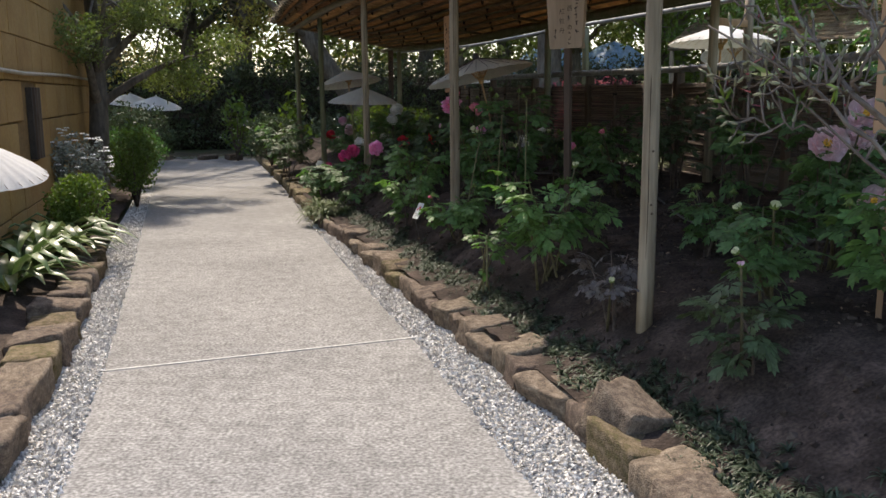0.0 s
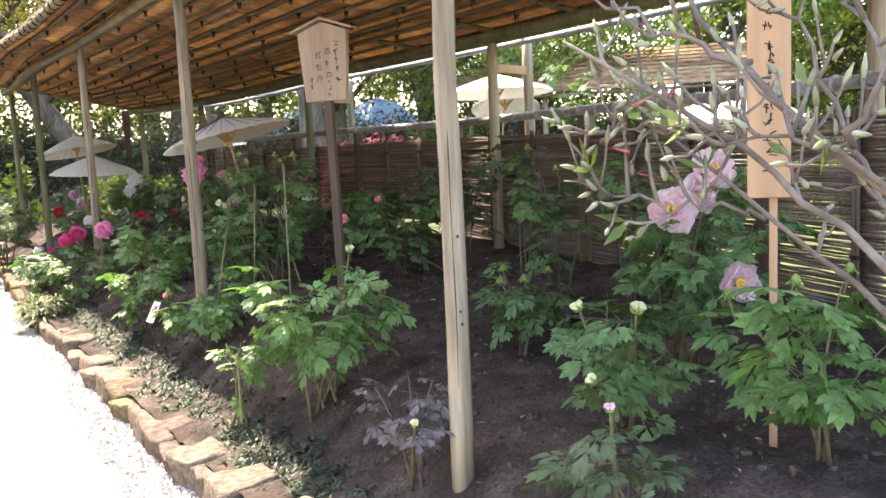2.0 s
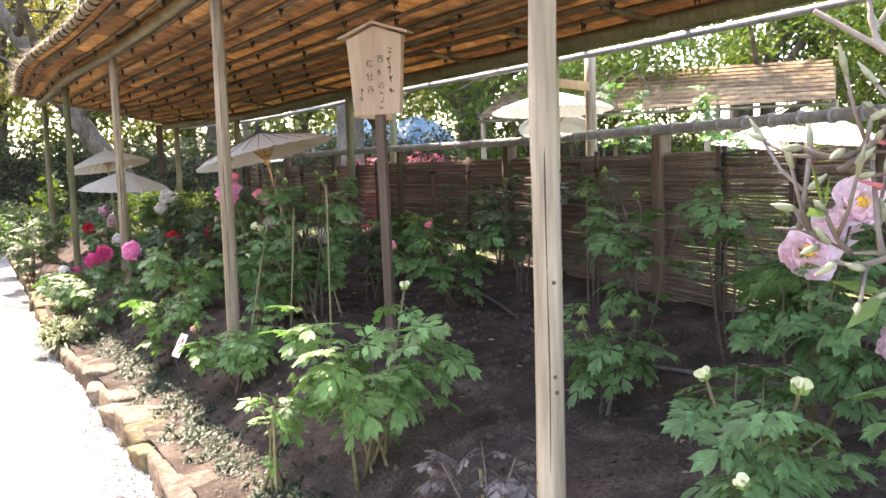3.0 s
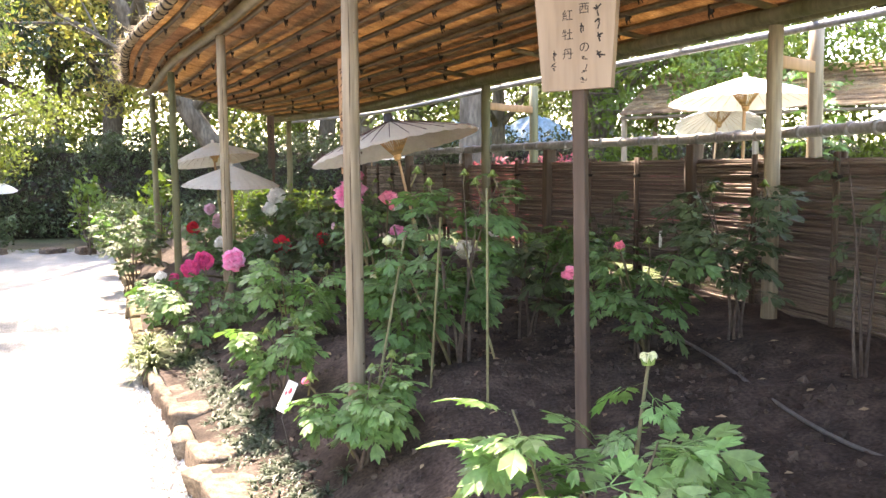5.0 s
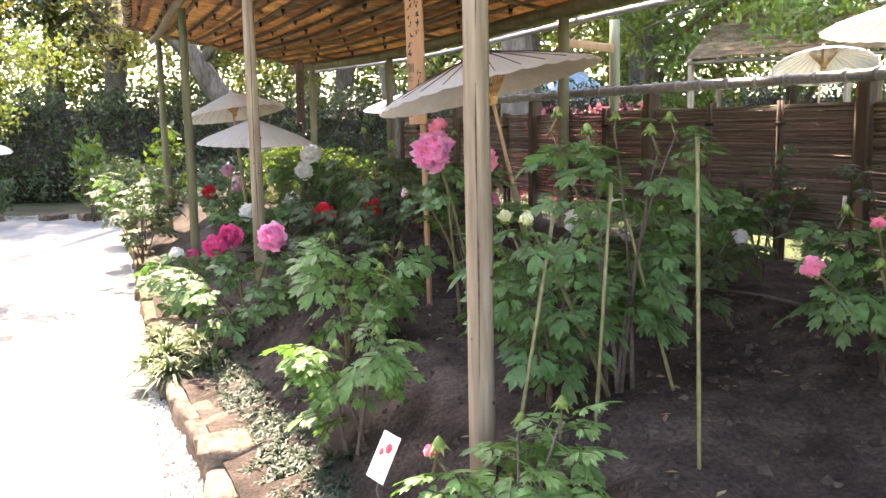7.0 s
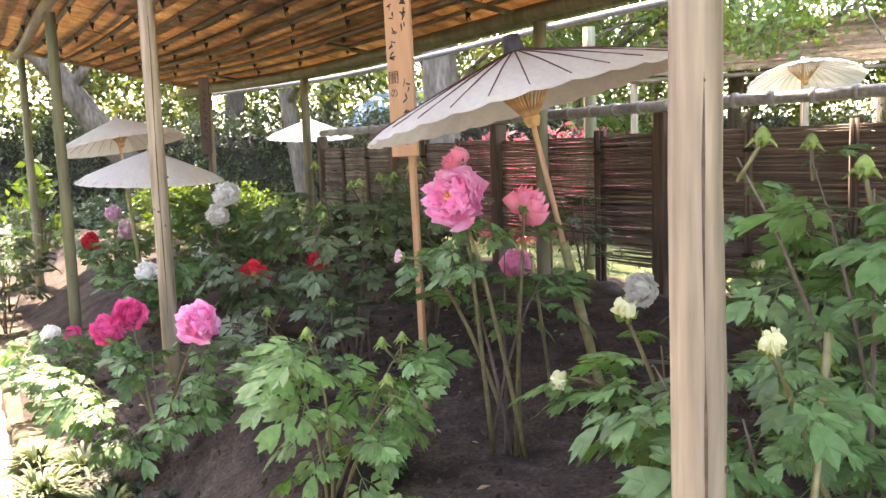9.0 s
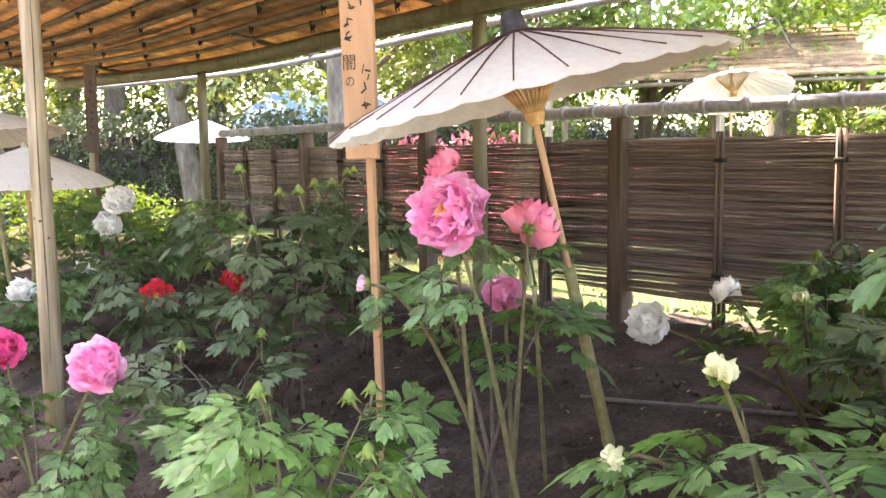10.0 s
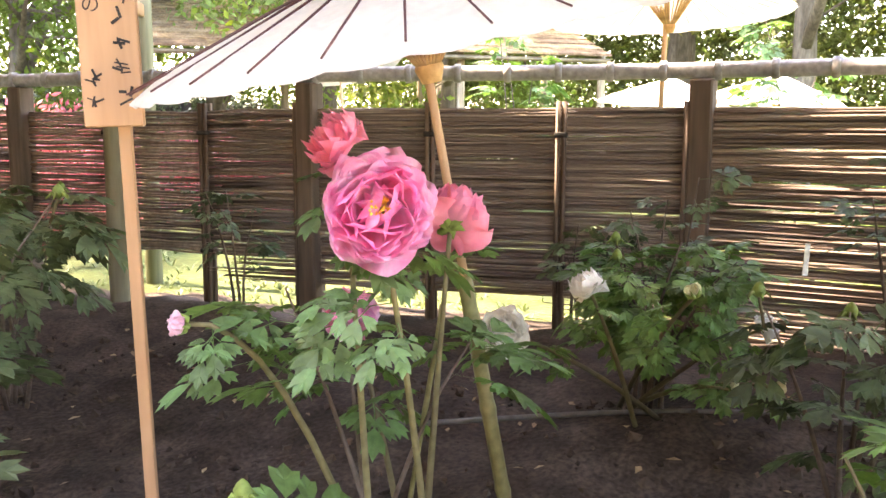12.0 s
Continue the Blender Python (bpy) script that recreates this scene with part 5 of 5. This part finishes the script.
for pts, r0 in limbs:
    P = lerp_line([Vector(p) - O for p in pts], 14)
    P = [p + Vector(rng.normal(size=3) * 0.008) for p in P]
    limb = part("limb", Geo().tube(P, [r0 * 0.5 * (1 - 0.055 * i) for i in range(14)], 9, 0.08), MAGBARK, mag, "knobbly pale grey branch")
    tw = Geo()
    for k in range(4, 13, 2 if r0 > 0.012 else 1):
        d = Vector(rng.normal(size=3)) * 0.45 + Vector((-0.05, 0.1, 0.6))
        d.normalize()
        ln = 0.03 + 0.08 * rng.random()
        e = P[k] + d * ln + Vector((0, 0, 0.03))
        q = bent(P[k], e, (0, 0, -0.02), 5)
        tw.tube(q, [0.005, 0.0046, 0.0042, 0.0038, 0.0034], 6, 0.08)
        side = (d.cross(Vector(rng.normal(size=3))).normalized() + d * 0.8).normalized()
        tw.tube([q[2], q[2] + side * 0.05, q[2] + side * 0.09 + Vector((0, 0, 0.02))], [0.0035, 0.003, 0.0026], 5)
        budg.tube([q[2] + side * 0.085 + Vector((0, 0, 0.02)), q[2] + side * 0.1 + Vector((0, 0, 0.026)), q[2] + side * 0.118 + Vector((0, 0, 0.034))], [0.0035, 0.0055, 0.001], 6)
        for tip in (e, q[2] + Vector(rng.normal(size=3) * 0.012)):
            u = (d + Vector(rng.normal(size=3)) * 0.3).normalized()
            budg.tube([tip, tip + u * 0.009, tip + u * 0.022, tip + u * 0.034], [0.004, 0.006, 0.005, 0.001], 6)
        if rng.random() < 0.16:
            for s in range(3):
                u = (d + Vector(rng.normal(size=3)) * 0.6).normalized()
                n_ = u.orthogonal().normalized()
                leafg.add([e, e + u * 0.035 + n_ * 0.012, e + u * 0.075, e + u * 0.035 - n_ * 0.012], [(0, 1, 2, 3)])
        if rng.random() < 0.3:
            c = q[3]
            redg.tube([c, c + Vector(rng.normal(size=3)) * 0.012, c + Vector(rng.normal(size=3)) * 0.015], [0.003, 0.0045, 0.001], 5)
    tagged(part("twig_growth", tw, MAGBARK, limb), kind="stuff")
tagged(part("bud_growth", budg, GREYBUD, mag, "greyish-green swelling buds"), kind="stuff")
tagged(part("young_foliage", leafg, BRIGHTLEAF, mag, "unfolding bright green leaves"), kind="stuff")
tagged(part("bud_casing", redg, AZALEA, mag, "small red bud scales"), kind="stuff")

hang = thing("hanging_tag", "small white paper tag hanging on a thin shrub", "label", pose(2.175, 9.231, 1.156, 0, 3, -45))
part("paper", Geo().box(Matrix.Translation((0, 0, -0.05)), 0.02, 0.002, 0.11), CARD, hang, smooth=False)
part("string", Geo().tube([(0, 0, 0.0), (0.004, 0, 0.03)], 0.001, 4), HOSE, hang)


# ---- behind the fence and at the path's end ----
def tree(label, x, y, h, r0, crown, n, size, leafmat, seed, lean=(0, 0), limbs=7, z=-0.1, spread=1.0, bark=BARK, name="tree", group="garden trees"):
    """A tapered leaning trunk, forking limbs and a crown of small leaves in uneven clumps."""
    rng = np.random.default_rng(seed)
    th = thing(name, label, "tree", Matrix.Translation((x, y, z)), group)
    top = Vector((lean[0], lean[1], h))
    P = bent((0, 0, 0), top, (lean[0] * 0.15 + rng.normal() * 0.1, lean[1] * 0.15 + rng.normal() * 0.1, 0), 9)
    part("trunk", Geo().tube(P, [r0 * (1.15 - 0.085 * i) for i in range(9)], 12, 0.06), bark, th)
    clumps = []
    for k in range(limbs):
        lg = Geo()
        a = 2 * math.pi * k / limbs + rng.normal() * 0.4
        s = P[3 + k % 6]
        ln = crown * (0.5 + 0.6 * rng.random()) * spread
        e = s + Vector((math.cos(a) * ln, math.sin(a) * ln, h * 0.1 + crown * 0.6 * rng.random()))
        q = bent(s, e, (0, 0, 0.15 * ln), 7)
        lg.tube(q, [r0 * (0.5 - 0.06 * i) for i in range(7)], 7, 0.06)
        for j in (3, 4, 5, 6):
            e2 = q[j] + Vector(rng.normal(size=3)) * crown * 0.35 + Vector((0, 0, 0.15 * crown))
            lg.tube(bent(q[j], e2, (0, 0, 0.05), 5), [r0 * 0.16, r0 * 0.13, r0 * 0.1, r0 * 0.07, r0 * 0.03], 5, 0.06)
            c = crown * (0.16 + 0.16 * rng.random())
            clumps.append((*e2, c * 1.2, c * 1.2, c * 0.75))
        part("limb", lg, bark, th)
    if n:
        part("crown", cloud(Geo(), clumps, int(n * 2.2), size, rng, 0.1), leafmat, th)
    return th


def shrub(label, x, y, z, rx, ry, rz, n, size, leafmat, seed, name="shrub", flowers=None):
    """A round bush: short stems and a shell of small leaves in uneven clumps."""
    rng = np.random.default_rng(seed)
    th = thing(name, label, "shrub", Matrix.Translation((x, y, z)))
    for k in range(5):
        a = k * 1.25
        part("stem", Geo().tube(bent((0, 0, -0.1), (rx * 0.6 * math.cos(a), ry * 0.6 * math.sin(a), rz * 1.3), (0, 0, 0), 5), [0.02, 0.018, 0.015, 0.01, 0.005], 5), WOODY, th)
    cl = [(0, 0, rz * 0.95, rx * 0.8, ry * 0.8, rz * 0.8)]
    for k in range(16):
        d = rng.normal(size=3)
        d /= np.linalg.norm(d)
        cl.append((d[0] * rx * 0.62, d[1] * ry * 0.62, rz + d[2] * rz * 0.6, rx * 0.42, ry * 0.42, rz * 0.38))
    part("foliage", cloud(Geo(), cl, n, size, rng, 0.5), leafmat, th)
    if flowers:
        fm, fn = flowers
        g = Geo()
        for k in range(fn):
            d = rng.normal(size=3)
            d /= np.linalg.norm(d)
            c = Vector((d[0] * rx * 1.02, d[1] * ry * 1.02, rz + abs(d[2]) * rz))
            for s in range(6):
                a = s * 1.05
                g.add([c, c + Vector((0.03 * math.cos(a), 0.03 * math.sin(a), 0.02)), c + Vector((0.055 * math.cos(a + 0.3), 0.055 * math.sin(a + 0.3), 0.0)), c + Vector((0.03 * math.cos(a + 0.6), 0.03 * math.sin(a + 0.6), 0.02))], [(0, 1, 2, 3)])
        part("blossoms", g, fm, th)
    return th


def hedge(label, pts, wide, tall, n, size, leafmat, seed, z=-0.05, loose=False):
    rng = np.random.default_rng(seed)
    P = lerp_line([(*p, 0) for p in pts], 40)
    cl, core = [], Geo()
    for p in P:
        for k in range(7):
            cl.append((p.x + rng.normal() * wide * 0.12, p.y + rng.normal() * wide * 0.12, z + tall * (0.12 + 0.8 * k / 6), 0.5 + 0.15 * rng.random(), wide * 0.5, tall * 0.13))
    ht = thing("hedge", label, "hedge")
    # added plain box behind the leaves; its dark colour is the hedge's inner shade
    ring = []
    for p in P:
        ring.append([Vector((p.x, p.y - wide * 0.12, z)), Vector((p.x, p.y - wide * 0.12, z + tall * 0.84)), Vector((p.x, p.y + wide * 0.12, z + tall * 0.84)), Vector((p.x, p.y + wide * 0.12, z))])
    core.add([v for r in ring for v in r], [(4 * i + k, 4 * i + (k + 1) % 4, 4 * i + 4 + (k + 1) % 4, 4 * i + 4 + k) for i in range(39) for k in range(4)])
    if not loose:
        part("core", core, WOODANDSHADE, ht)
    part("foliage", cloud(Geo(), cl, n, size, rng, 0.55), leafmat, ht)
    return ht


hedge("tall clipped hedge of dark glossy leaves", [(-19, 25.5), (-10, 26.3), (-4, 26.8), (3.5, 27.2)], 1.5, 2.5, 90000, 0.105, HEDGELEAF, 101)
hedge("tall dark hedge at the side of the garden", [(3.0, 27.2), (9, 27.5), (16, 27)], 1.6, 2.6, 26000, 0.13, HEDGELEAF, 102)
hedge("tall loose thicket of trees behind the hedge", [(-26, 30), (-12, 33), (2, 35), (14, 33)], 3.0, 6.5, 90000, 0.18, TREELEAF, 115, loose=True)
hedge("tall loose woods closing the garden", [(-34, 36), (-14, 41), (2, 43), (20, 40)], 4.0, 8.0, 30000, 0.3, TREELEAF, 117, loose=True)
hedge("loose woods on the far side of the garden", [(24, 34), (25, 24), (26, 14), (27, 0)], 4.0, 8.5, 26000, 0.3, TREELEAF, 118, loose=True)
hedge("tall loose thicket beyond the far garden", [(17.5, 26), (18.6, 20), (19.4, 13), (20, 4)], 3.0, 5.8, 85000, 0.16, TREELEAF, 116, loose=True)
shrub("low bright clipped bush in the sun", -0.9, 17.9, 0.35, 1.3, 0.8, 0.5, 5000, 0.06, BRIGHTLEAF, 103)
shrub("young shrub with large pale green leaves", -4.7, 20.9, 0.1, 0.42, 0.42, 0.8, 240, 0.17, BRIGHTLEAF, 104)
shrub("second young shrub with pale green leaves", -3.0, 19.0, 0.25, 0.42, 0.4, 0.7, 240, 0.15, BRIGHTLEAF, 105)
shrub("dark shrub behind the bed's end", -3.3, 17.6, 0.25, 0.5, 0.5, 0.5, 1600, 0.08, LEAFDARK, 106)
shrub("low dark shrub with white blossoms", -4.6, 22.6, -0.05, 0.9, 0.7, 0.42, 2200, 0.08, HEDGELEAF, 107, flowers=(WHITE, 34))
shrub("low brownish shrub by the path's end", -7.4, 22.9, -0.05, 0.8, 0.7, 0.42, 2200, 0.07, LEAFDARK, 108)
shrub("low shrub with red blossoms by the path's end", -8.6, 21.6, -0.05, 0.9, 0.8, 0.45, 2600, 0.07, LEAFDARK, 109, flowers=(RED, 26))
shrub("dark shrub beside the far path", -2.6, 22.5, -0.05, 1.2, 0.9, 0.55, 3000, 0.09, HEDGELEAF, 110)
rng = np.random.default_rng(41)
g = Geo()
for k in range(420):
    tuft(g, -7.0 + 5.2 * rng.random(), 21.6 + 1.0 * rng.random(), -0.05, 14, 0.18, rng)
solid("grass_verge", g, SEDGE, "sunlit grass verge at the path's end", "grass", "stuff")
for i, (x, y, s) in enumerate([(-6.6, 21.4, 0.3), (-5.6, 21.5, 0.26), (-4.9, 21.35, 0.32), (-4.1, 21.45, 0.3), (-7.6, 21.5, 0.36), (-8.8, 20.8, 0.4), (-3.4, 21.5, 0.34)]):
    o = new("rock", blocks[i])
    tagged(o, "low rough rock bordering the grass verge", "rock", "rocks of the verge")
    o.matrix_world = Matrix.Translation((x, y, 0.0)) @ Matrix.Rotation(i, 4, "Z") @ Matrix.Diagonal((s * 1.6, s, s * 0.8, 1))

T = [("slanting bare-limbed tree with smooth bark", -1.2, 24.6, 7.5, 0.24, 3.6, 1300, 0.12, YELLOWLEAF, (-4.6, -0.6)),
     ("tree with fresh yellow-green spring leaves", -6.4, 28.5, 8.5, 0.28, 3.8, 5000, 0.15, YELLOWLEAF, (0.5, 0.3)),
     ("tall tree with dark evergreen leaves", -11, 30, 10, 0.3, 4.4, 8000, 0.18, DARKLEAF, (0.5, 0)),
     ("bare-limbed tree with few young leaves", -0.6, 29, 8.5, 0.26, 3.8, 2600, 0.14, TREELEAF, (0.7, 0)),
     ("twisted pale-barked tree behind the bed", 0.9, 22.5, 6.5, 0.17, 2.6, 2200, 0.12, TREELEAF, (-0.9, 0.3)),
     ("thick grey-barked tree beyond the fence", 2.25, 18.2, 8.5, 0.25, 3.4, 5200, 0.13, TREELEAF, (0.1, 0.3)),
     ("tree with bright yellow-green leaves beyond the fence", 4.6, 19.5, 5.2, 0.14, 2.6, 7000, 0.12, BRIGHTLEAF, (0.2, 0)),
     ("dark conifer-like tree in the distance", 8, 30, 11, 0.3, 4.6, 9000, 0.2, DARKLEAF, (0, 0)),
     ("dark evergreen tree beyond the far shelter", 12.5, 22, 9.5, 0.3, 4.2, 9000, 0.17, DARKLEAF, (0, 0)),
     ("leafy tree with fresh green leaves", 9.5, 16.5, 5.5, 0.16, 2.8, 8000, 0.12, BRIGHTLEAF, (0.3, 0)),
     ("leafy garden tree beyond the second shelter", 13.5, 12.5, 7.0, 0.2, 3.4, 8000, 0.14, TREELEAF, (0, 0)),
     ("leafy tree at the garden's edge", 14, 6.5, 7.0, 0.2, 3.4, 6000, 0.15, TREELEAF, (0, 0)),
     ("tall tree with dark leaves at the garden's edge", 17, 16, 10, 0.3, 4.4, 8000, 0.2, DARKLEAF, (0, 0)),
     ("maple with yellow and reddish young leaves", -9.0, 19.5, 4.2, 0.13, 2.3, 5200, 0.09, YELLOWLEAF, (0.9, 0.3)),
     ("old tree with twisted trunk beside the house wall", -5.15, 13.3, 3.7, 0.15, 1.4, 12000, 0.055, TREELEAF, (-0.1, 0.4)),
     ("tree with dark leaves behind the house corner", -9.5, 23.5, 7.0, 0.2, 3.2, 6000, 0.14, DARKLEAF, (0.3, 0)),
     ("bare slender tree behind the hedge", -14.5, 27.5, 9, 0.22, 4.0, 5000, 0.16, TREELEAF, (0.3, 0)),
     ("broad leafy tree behind the hedge", -9.0, 33, 9, 0.3, 4.6, 7000, 0.2, TREELEAF, (0.2, 0)),
     ("broad evergreen behind the hedge", -17, 33, 11, 0.3, 5.0, 7000, 0.22, DARKLEAF, (0.2, 0)),
     ("broad leafy tree behind the tents", 2.5, 34, 9, 0.3, 4.6, 7000, 0.2, TREELEAF, (0.2, 0)),
     ("broad evergreen tree behind the tents", -1.5, 38, 12, 0.3, 5.5, 8000, 0.24, DARKLEAF, (0, 0)),
     ("broad evergreen tree far off", 10, 38, 12, 0.3, 5.5, 8000, 0.24, DARKLEAF, (0, 0)),
     ("young tree with bright leaves by the red maples", 6.2, 17.5, 4.2, 0.11, 2.2, 6000, 0.1, BRIGHTLEAF, (0, 0)),
     ("leafy tree beside the thick grey trunk", 3.6, 23.5, 6.5, 0.16, 3.2, 7000, 0.14, TREELEAF, (0, 0)),
     ("broad leafy tree beyond the far shelter", 19, 10, 9, 0.3, 4.6, 7000, 0.22, TREELEAF, (0, 0)),
     ("broad dark tree beyond the far garden", 18, 23, 11, 0.3, 5.0, 7000, 0.22, DARKLEAF, (0, 0)),
     ("bare slender tree with thin twigs", -4.2, 31, 10, 0.22, 4.2, 2200, 0.14, TREELEAF, (0.2, 0))]
for i, (lab, x, y, h, r0, cr, n, sz, mt, ln) in enumerate(T):
    tree(lab, x, y, h, r0, cr, n, sz, mt, 200 + i, ln, 9)
shrub("red-leaved low maple beyond the fence", 2.8, 15.4, 0.45, 1.5, 1.2, 0.68, 8000, 0.07, AZALEA, 130)
shrub("second red-leaved low maple beyond the fence", 4.9, 14.9, 0.45, 1.3, 1.0, 0.62, 6000, 0.07, AZALEA, 131)
shrub("green bush in the far garden", 6.6, 9.6, 0.4, 0.9, 0.8, 0.6, 2600, 0.07, TREELEAF, 132)
shrub("bright green bush in the far garden", 5.0, 9.3, 0.5, 0.6, 0.6, 0.45, 1500, 0.07, BRIGHTLEAF, 133)
for i, (x, y, h) in enumerate([(4.9, 12.2, 2.0), (5.2, 10.2, 1.9), (3.6, 9.6, 1.2)]):
    peony("thin young tree beyond the fence with drooping leaf whorls", x, y, h, 0.5, 46, 5, LEAF, 140 + i, (), 0, 0.3, 0.5, name="young_tree", z=0.55)
rng = np.random.default_rng(43)
g = Geo()
for k in range(700):
    y = 9 + 7.5 * rng.random()
    tuft(g, at_y(FENCE, y) + 0.3 + 2.2 * rng.random(), y, 0.6, 10, 0.16, rng)
solid("lawn_grass", g, SEDGE, "bright sunlit grass tufts behind the fence", "grass", "stuff")

# second shelter beyond the fence
sh2 = thing("reed_shelter", "second reed-roofed shelter standing beyond the fence", "shelter")
A2, B2 = [(4.4, 16.9), (5.9, 15.6), (7.3, 14.5), (8.8, 13.5)], [(5.4, 18.3), (6.9, 17.0), (8.3, 15.9), (9.8, 14.9)]
for (x, y), z in [(p, 2.4) for p in A2] + [(p, 3.0) for p in B2]:
    part("pole", round_pole(Geo(), (x, y, 0.2), (x, y, z), 0.05, 0.045), POLE, sh2)
FA, FB = lerp_line([(*p, 2.4) for p in A2], 24), lerp_line([(*p, 3.02) for p in B2], 24)
for k in range(9):
    u = -0.12 + 1.2 * k / 8
    part("purlin", Geo().tube([FA[i].lerp(FB[i], u) + Vector((0, 0, 0.0)) for i in range(24)], 0.028, 7, 0.05, rs), BAMBOO, sh2)
for j in range(10):
    ua, ub = -0.15 + 1.28 * j / 10, -0.15 + 1.28 * (j + 1.06) / 10
    for b in range(6):
        i0, i1 = b * 4 - (b > 0) * 0, min(23, b * 4 + 4)
        top = []
        for i in range(i0, i1 + 1):
            for th_ in (0.05, 0.075):
                top += [FA[i].lerp(FB[i], ua) + Vector((0, 0, th_ + 0.02)), FA[i].lerp(FB[i], ub) + Vector((0, 0, th_))]
        fs = []
        for k in range(i1 - i0):
            o = 4 * k
            fs += [(o, o + 4, o + 5, o + 1), (o + 2, o + 3, o + 7, o + 6), (o, o + 2, o + 6, o + 4), (o + 1, o + 5, o + 7, o + 3)]
        part("reed_mat", Geo().add(top, fs), REED, sh2, smooth=False)
for i, (x, y, z, r) in enumerate([(4.1, 30.5, 0.35, 1.6), (6.2, 31.5, 0.3, 1.5)]):
    tent = thing("market_tent", "bright blue tarpaulin tent far behind the trees", "tent")
    vs, fs = [(x, y, z + 3.0)], []
    for rr, zz in ((0.35, 2.85), (0.75, 2.45), (1.0, 2.0), (1.02, 1.7)):
        vs += [(x + r * rr * math.cos(a), y + r * rr * math.sin(a), z + zz - 0.08 * (k % 2)) for k, a in enumerate([k * math.pi / 6 for k in range(12)])]
    fs = [(0, 1 + k, 1 + (k + 1) % 12) for k in range(12)] + [(1 + 12 * j + k, 13 + 12 * j + k, 13 + 12 * j + (k + 1) % 12, 1 + 12 * j + (k + 1) % 12) for j in range(3) for k in range(12)]
    part("canopy", Geo().add(vs, fs), BLUE, tent)
    for k in range(4):
        a = k * math.pi / 2 + 0.5
        part("leg", Geo().tube([(x + r * math.cos(a), y + r * math.sin(a), -0.06), (x + r * math.cos(a), y + r * math.sin(a), z + 1.9)], 0.03, 7), RAIL, tent)

# ---- house wall and the planting below it ----
house = thing("house", "ochre rendered house wall with a narrow dark window", "house", pose(-5.72, 14.9, 0, 0, 0, 90 + 14.5))
part("wall", Geo().box(Matrix.Translation((-6.0, 0.16, 2.2)), 12.0, 0.3, 4.6), PLASTERJOINT, house, smooth=False)
part("end_wall", Geo().box(Matrix.Translation((-0.15, 2.3, 2.2)), 0.3, 4.0, 4.6), PLASTER, house, smooth=False)
rh = random.Random(2)
hz = [0.0, 0.42, 0.86, 1.28, 1.68, 2.12, 2.55, 2.98, 3.4, 3.84, 4.3]
for j, (a, b) in enumerate(zip(hz, hz[1:])):
    xx = 0.0
    while xx > -11.5:
        w = rh.uniform(0.55, 1.0)
        x0, x1 = xx - w, xx
        if not (0.86 <= a < 1.6 and x0 < -5.3 and x1 > -5.8):
            part("render_block", Geo().box(Matrix.Translation(((x0 + x1) / 2, 0.0, (a + b) / 2 + rh.uniform(-0.006, 0.006))), w - 0.014, 0.022 + rh.uniform(0, 0.006), b - a - 0.014, 0.005), PLASTER, house, smooth=False)
        xx -= w
part("pipe", Geo().tube([(0.05, -0.04, 1.78), (-3, -0.04, 1.8), (-6, -0.04, 1.76), (-11, -0.04, 1.8)], 0.02, 8), ROPE, house, "pale rope-like conduit")
win = part("window", Geo().box(Matrix.Translation((-5.55, -0.02, 1.25)), 0.42, 0.06, 0.75, 0.004), WOODANDSHADE, house, "narrow dark wooden window", smooth=False)
for k in range(3):
    part("window_bar", Geo().box(Matrix.Translation((-5.7 + 0.15 * k, -0.06, 1.25)), 0.03, 0.03, 0.75, 0.003), FENCEWOOD, win, smooth=False)
shrub("rounded bright green shrub below the tree", -4.22, 12.3, 0.1, 0.36, 0.4, 0.56, 5000, 0.045, BRIGHTLEAF, 120)
shrub("low rounded bright green shrub near the edging", -3.62, 8.9, 0.1, 0.34, 0.34, 0.34, 4500, 0.04, BRIGHTLEAF, 121)
shrub("silvery-leaved shrub with small white blossoms", -4.45, 10.75, 0.15, 0.46, 0.42, 0.5, 3200, 0.055, GREYLEAF, 122, flowers=(WHITE, 60))
shrub("dark clipped shrub along the path", -5.2, 15.0, 0.1, 0.6, 0.7, 0.5, 3500, 0.06, LEAF, 123)
shrub("dark shrub below the tree trunk", -5.7, 16.8, 0.1, 0.7, 0.7, 0.7, 3000, 0.07, LEAFDARK, 124)
shrub("leafy green shrub further along the path", -6.6, 18.6, 0.0, 0.6, 0.6, 0.55, 2500, 0.07, LEAF, 125)


def strap_plant(label, x, y, n, ln, seed):
    rng = np.random.default_rng(seed)
    th = thing("strap_leaved_plant", label, "plant", Matrix.Translation((x, y, plot_z(x, y))), "strap-leaved plants")
    t = np.array([0, 0.3, 0.6, 0.85, 1.0])
    w = np.array([0.2, 0.8, 1.0, 0.6, 0.03]) * 0.05
    for k in range(n):
        a, p, L = rng.random() * 6.3, 0.55 + 0.6 * rng.random(), ln * (0.7 + 0.5 * rng.random())
        r, z = t * math.cos(p) * L, (t * math.sin(p) - 0.85 * t * t * math.sin(p)) * L * 1.3
        vs = []
        for i in range(5):
            for s in (-1, 0, 1):
                vs.append((r[i] * math.cos(a) - s * w[i] * math.sin(a), r[i] * math.sin(a) + s * w[i] * math.cos(a), z[i] + abs(s) * w[i] * 0.35))
        part("leaf", Geo().add(vs, [(3 * i + j, 3 * i + j + 1, 3 * i + j + 4, 3 * i + j + 3) for i in range(4) for j in range(2)]), STRAPLEAF, th)
    return th


for i, (x, y) in enumerate([(-3.45, 7.6), (-3.32, 7.0), (-3.6, 8.15), (-3.68, 8.65), (-3.2, 6.4)]):
    strap_plant("broad strap-leaved plant with arching glossy leaves", x, y, 24, 0.85, 300 + i)
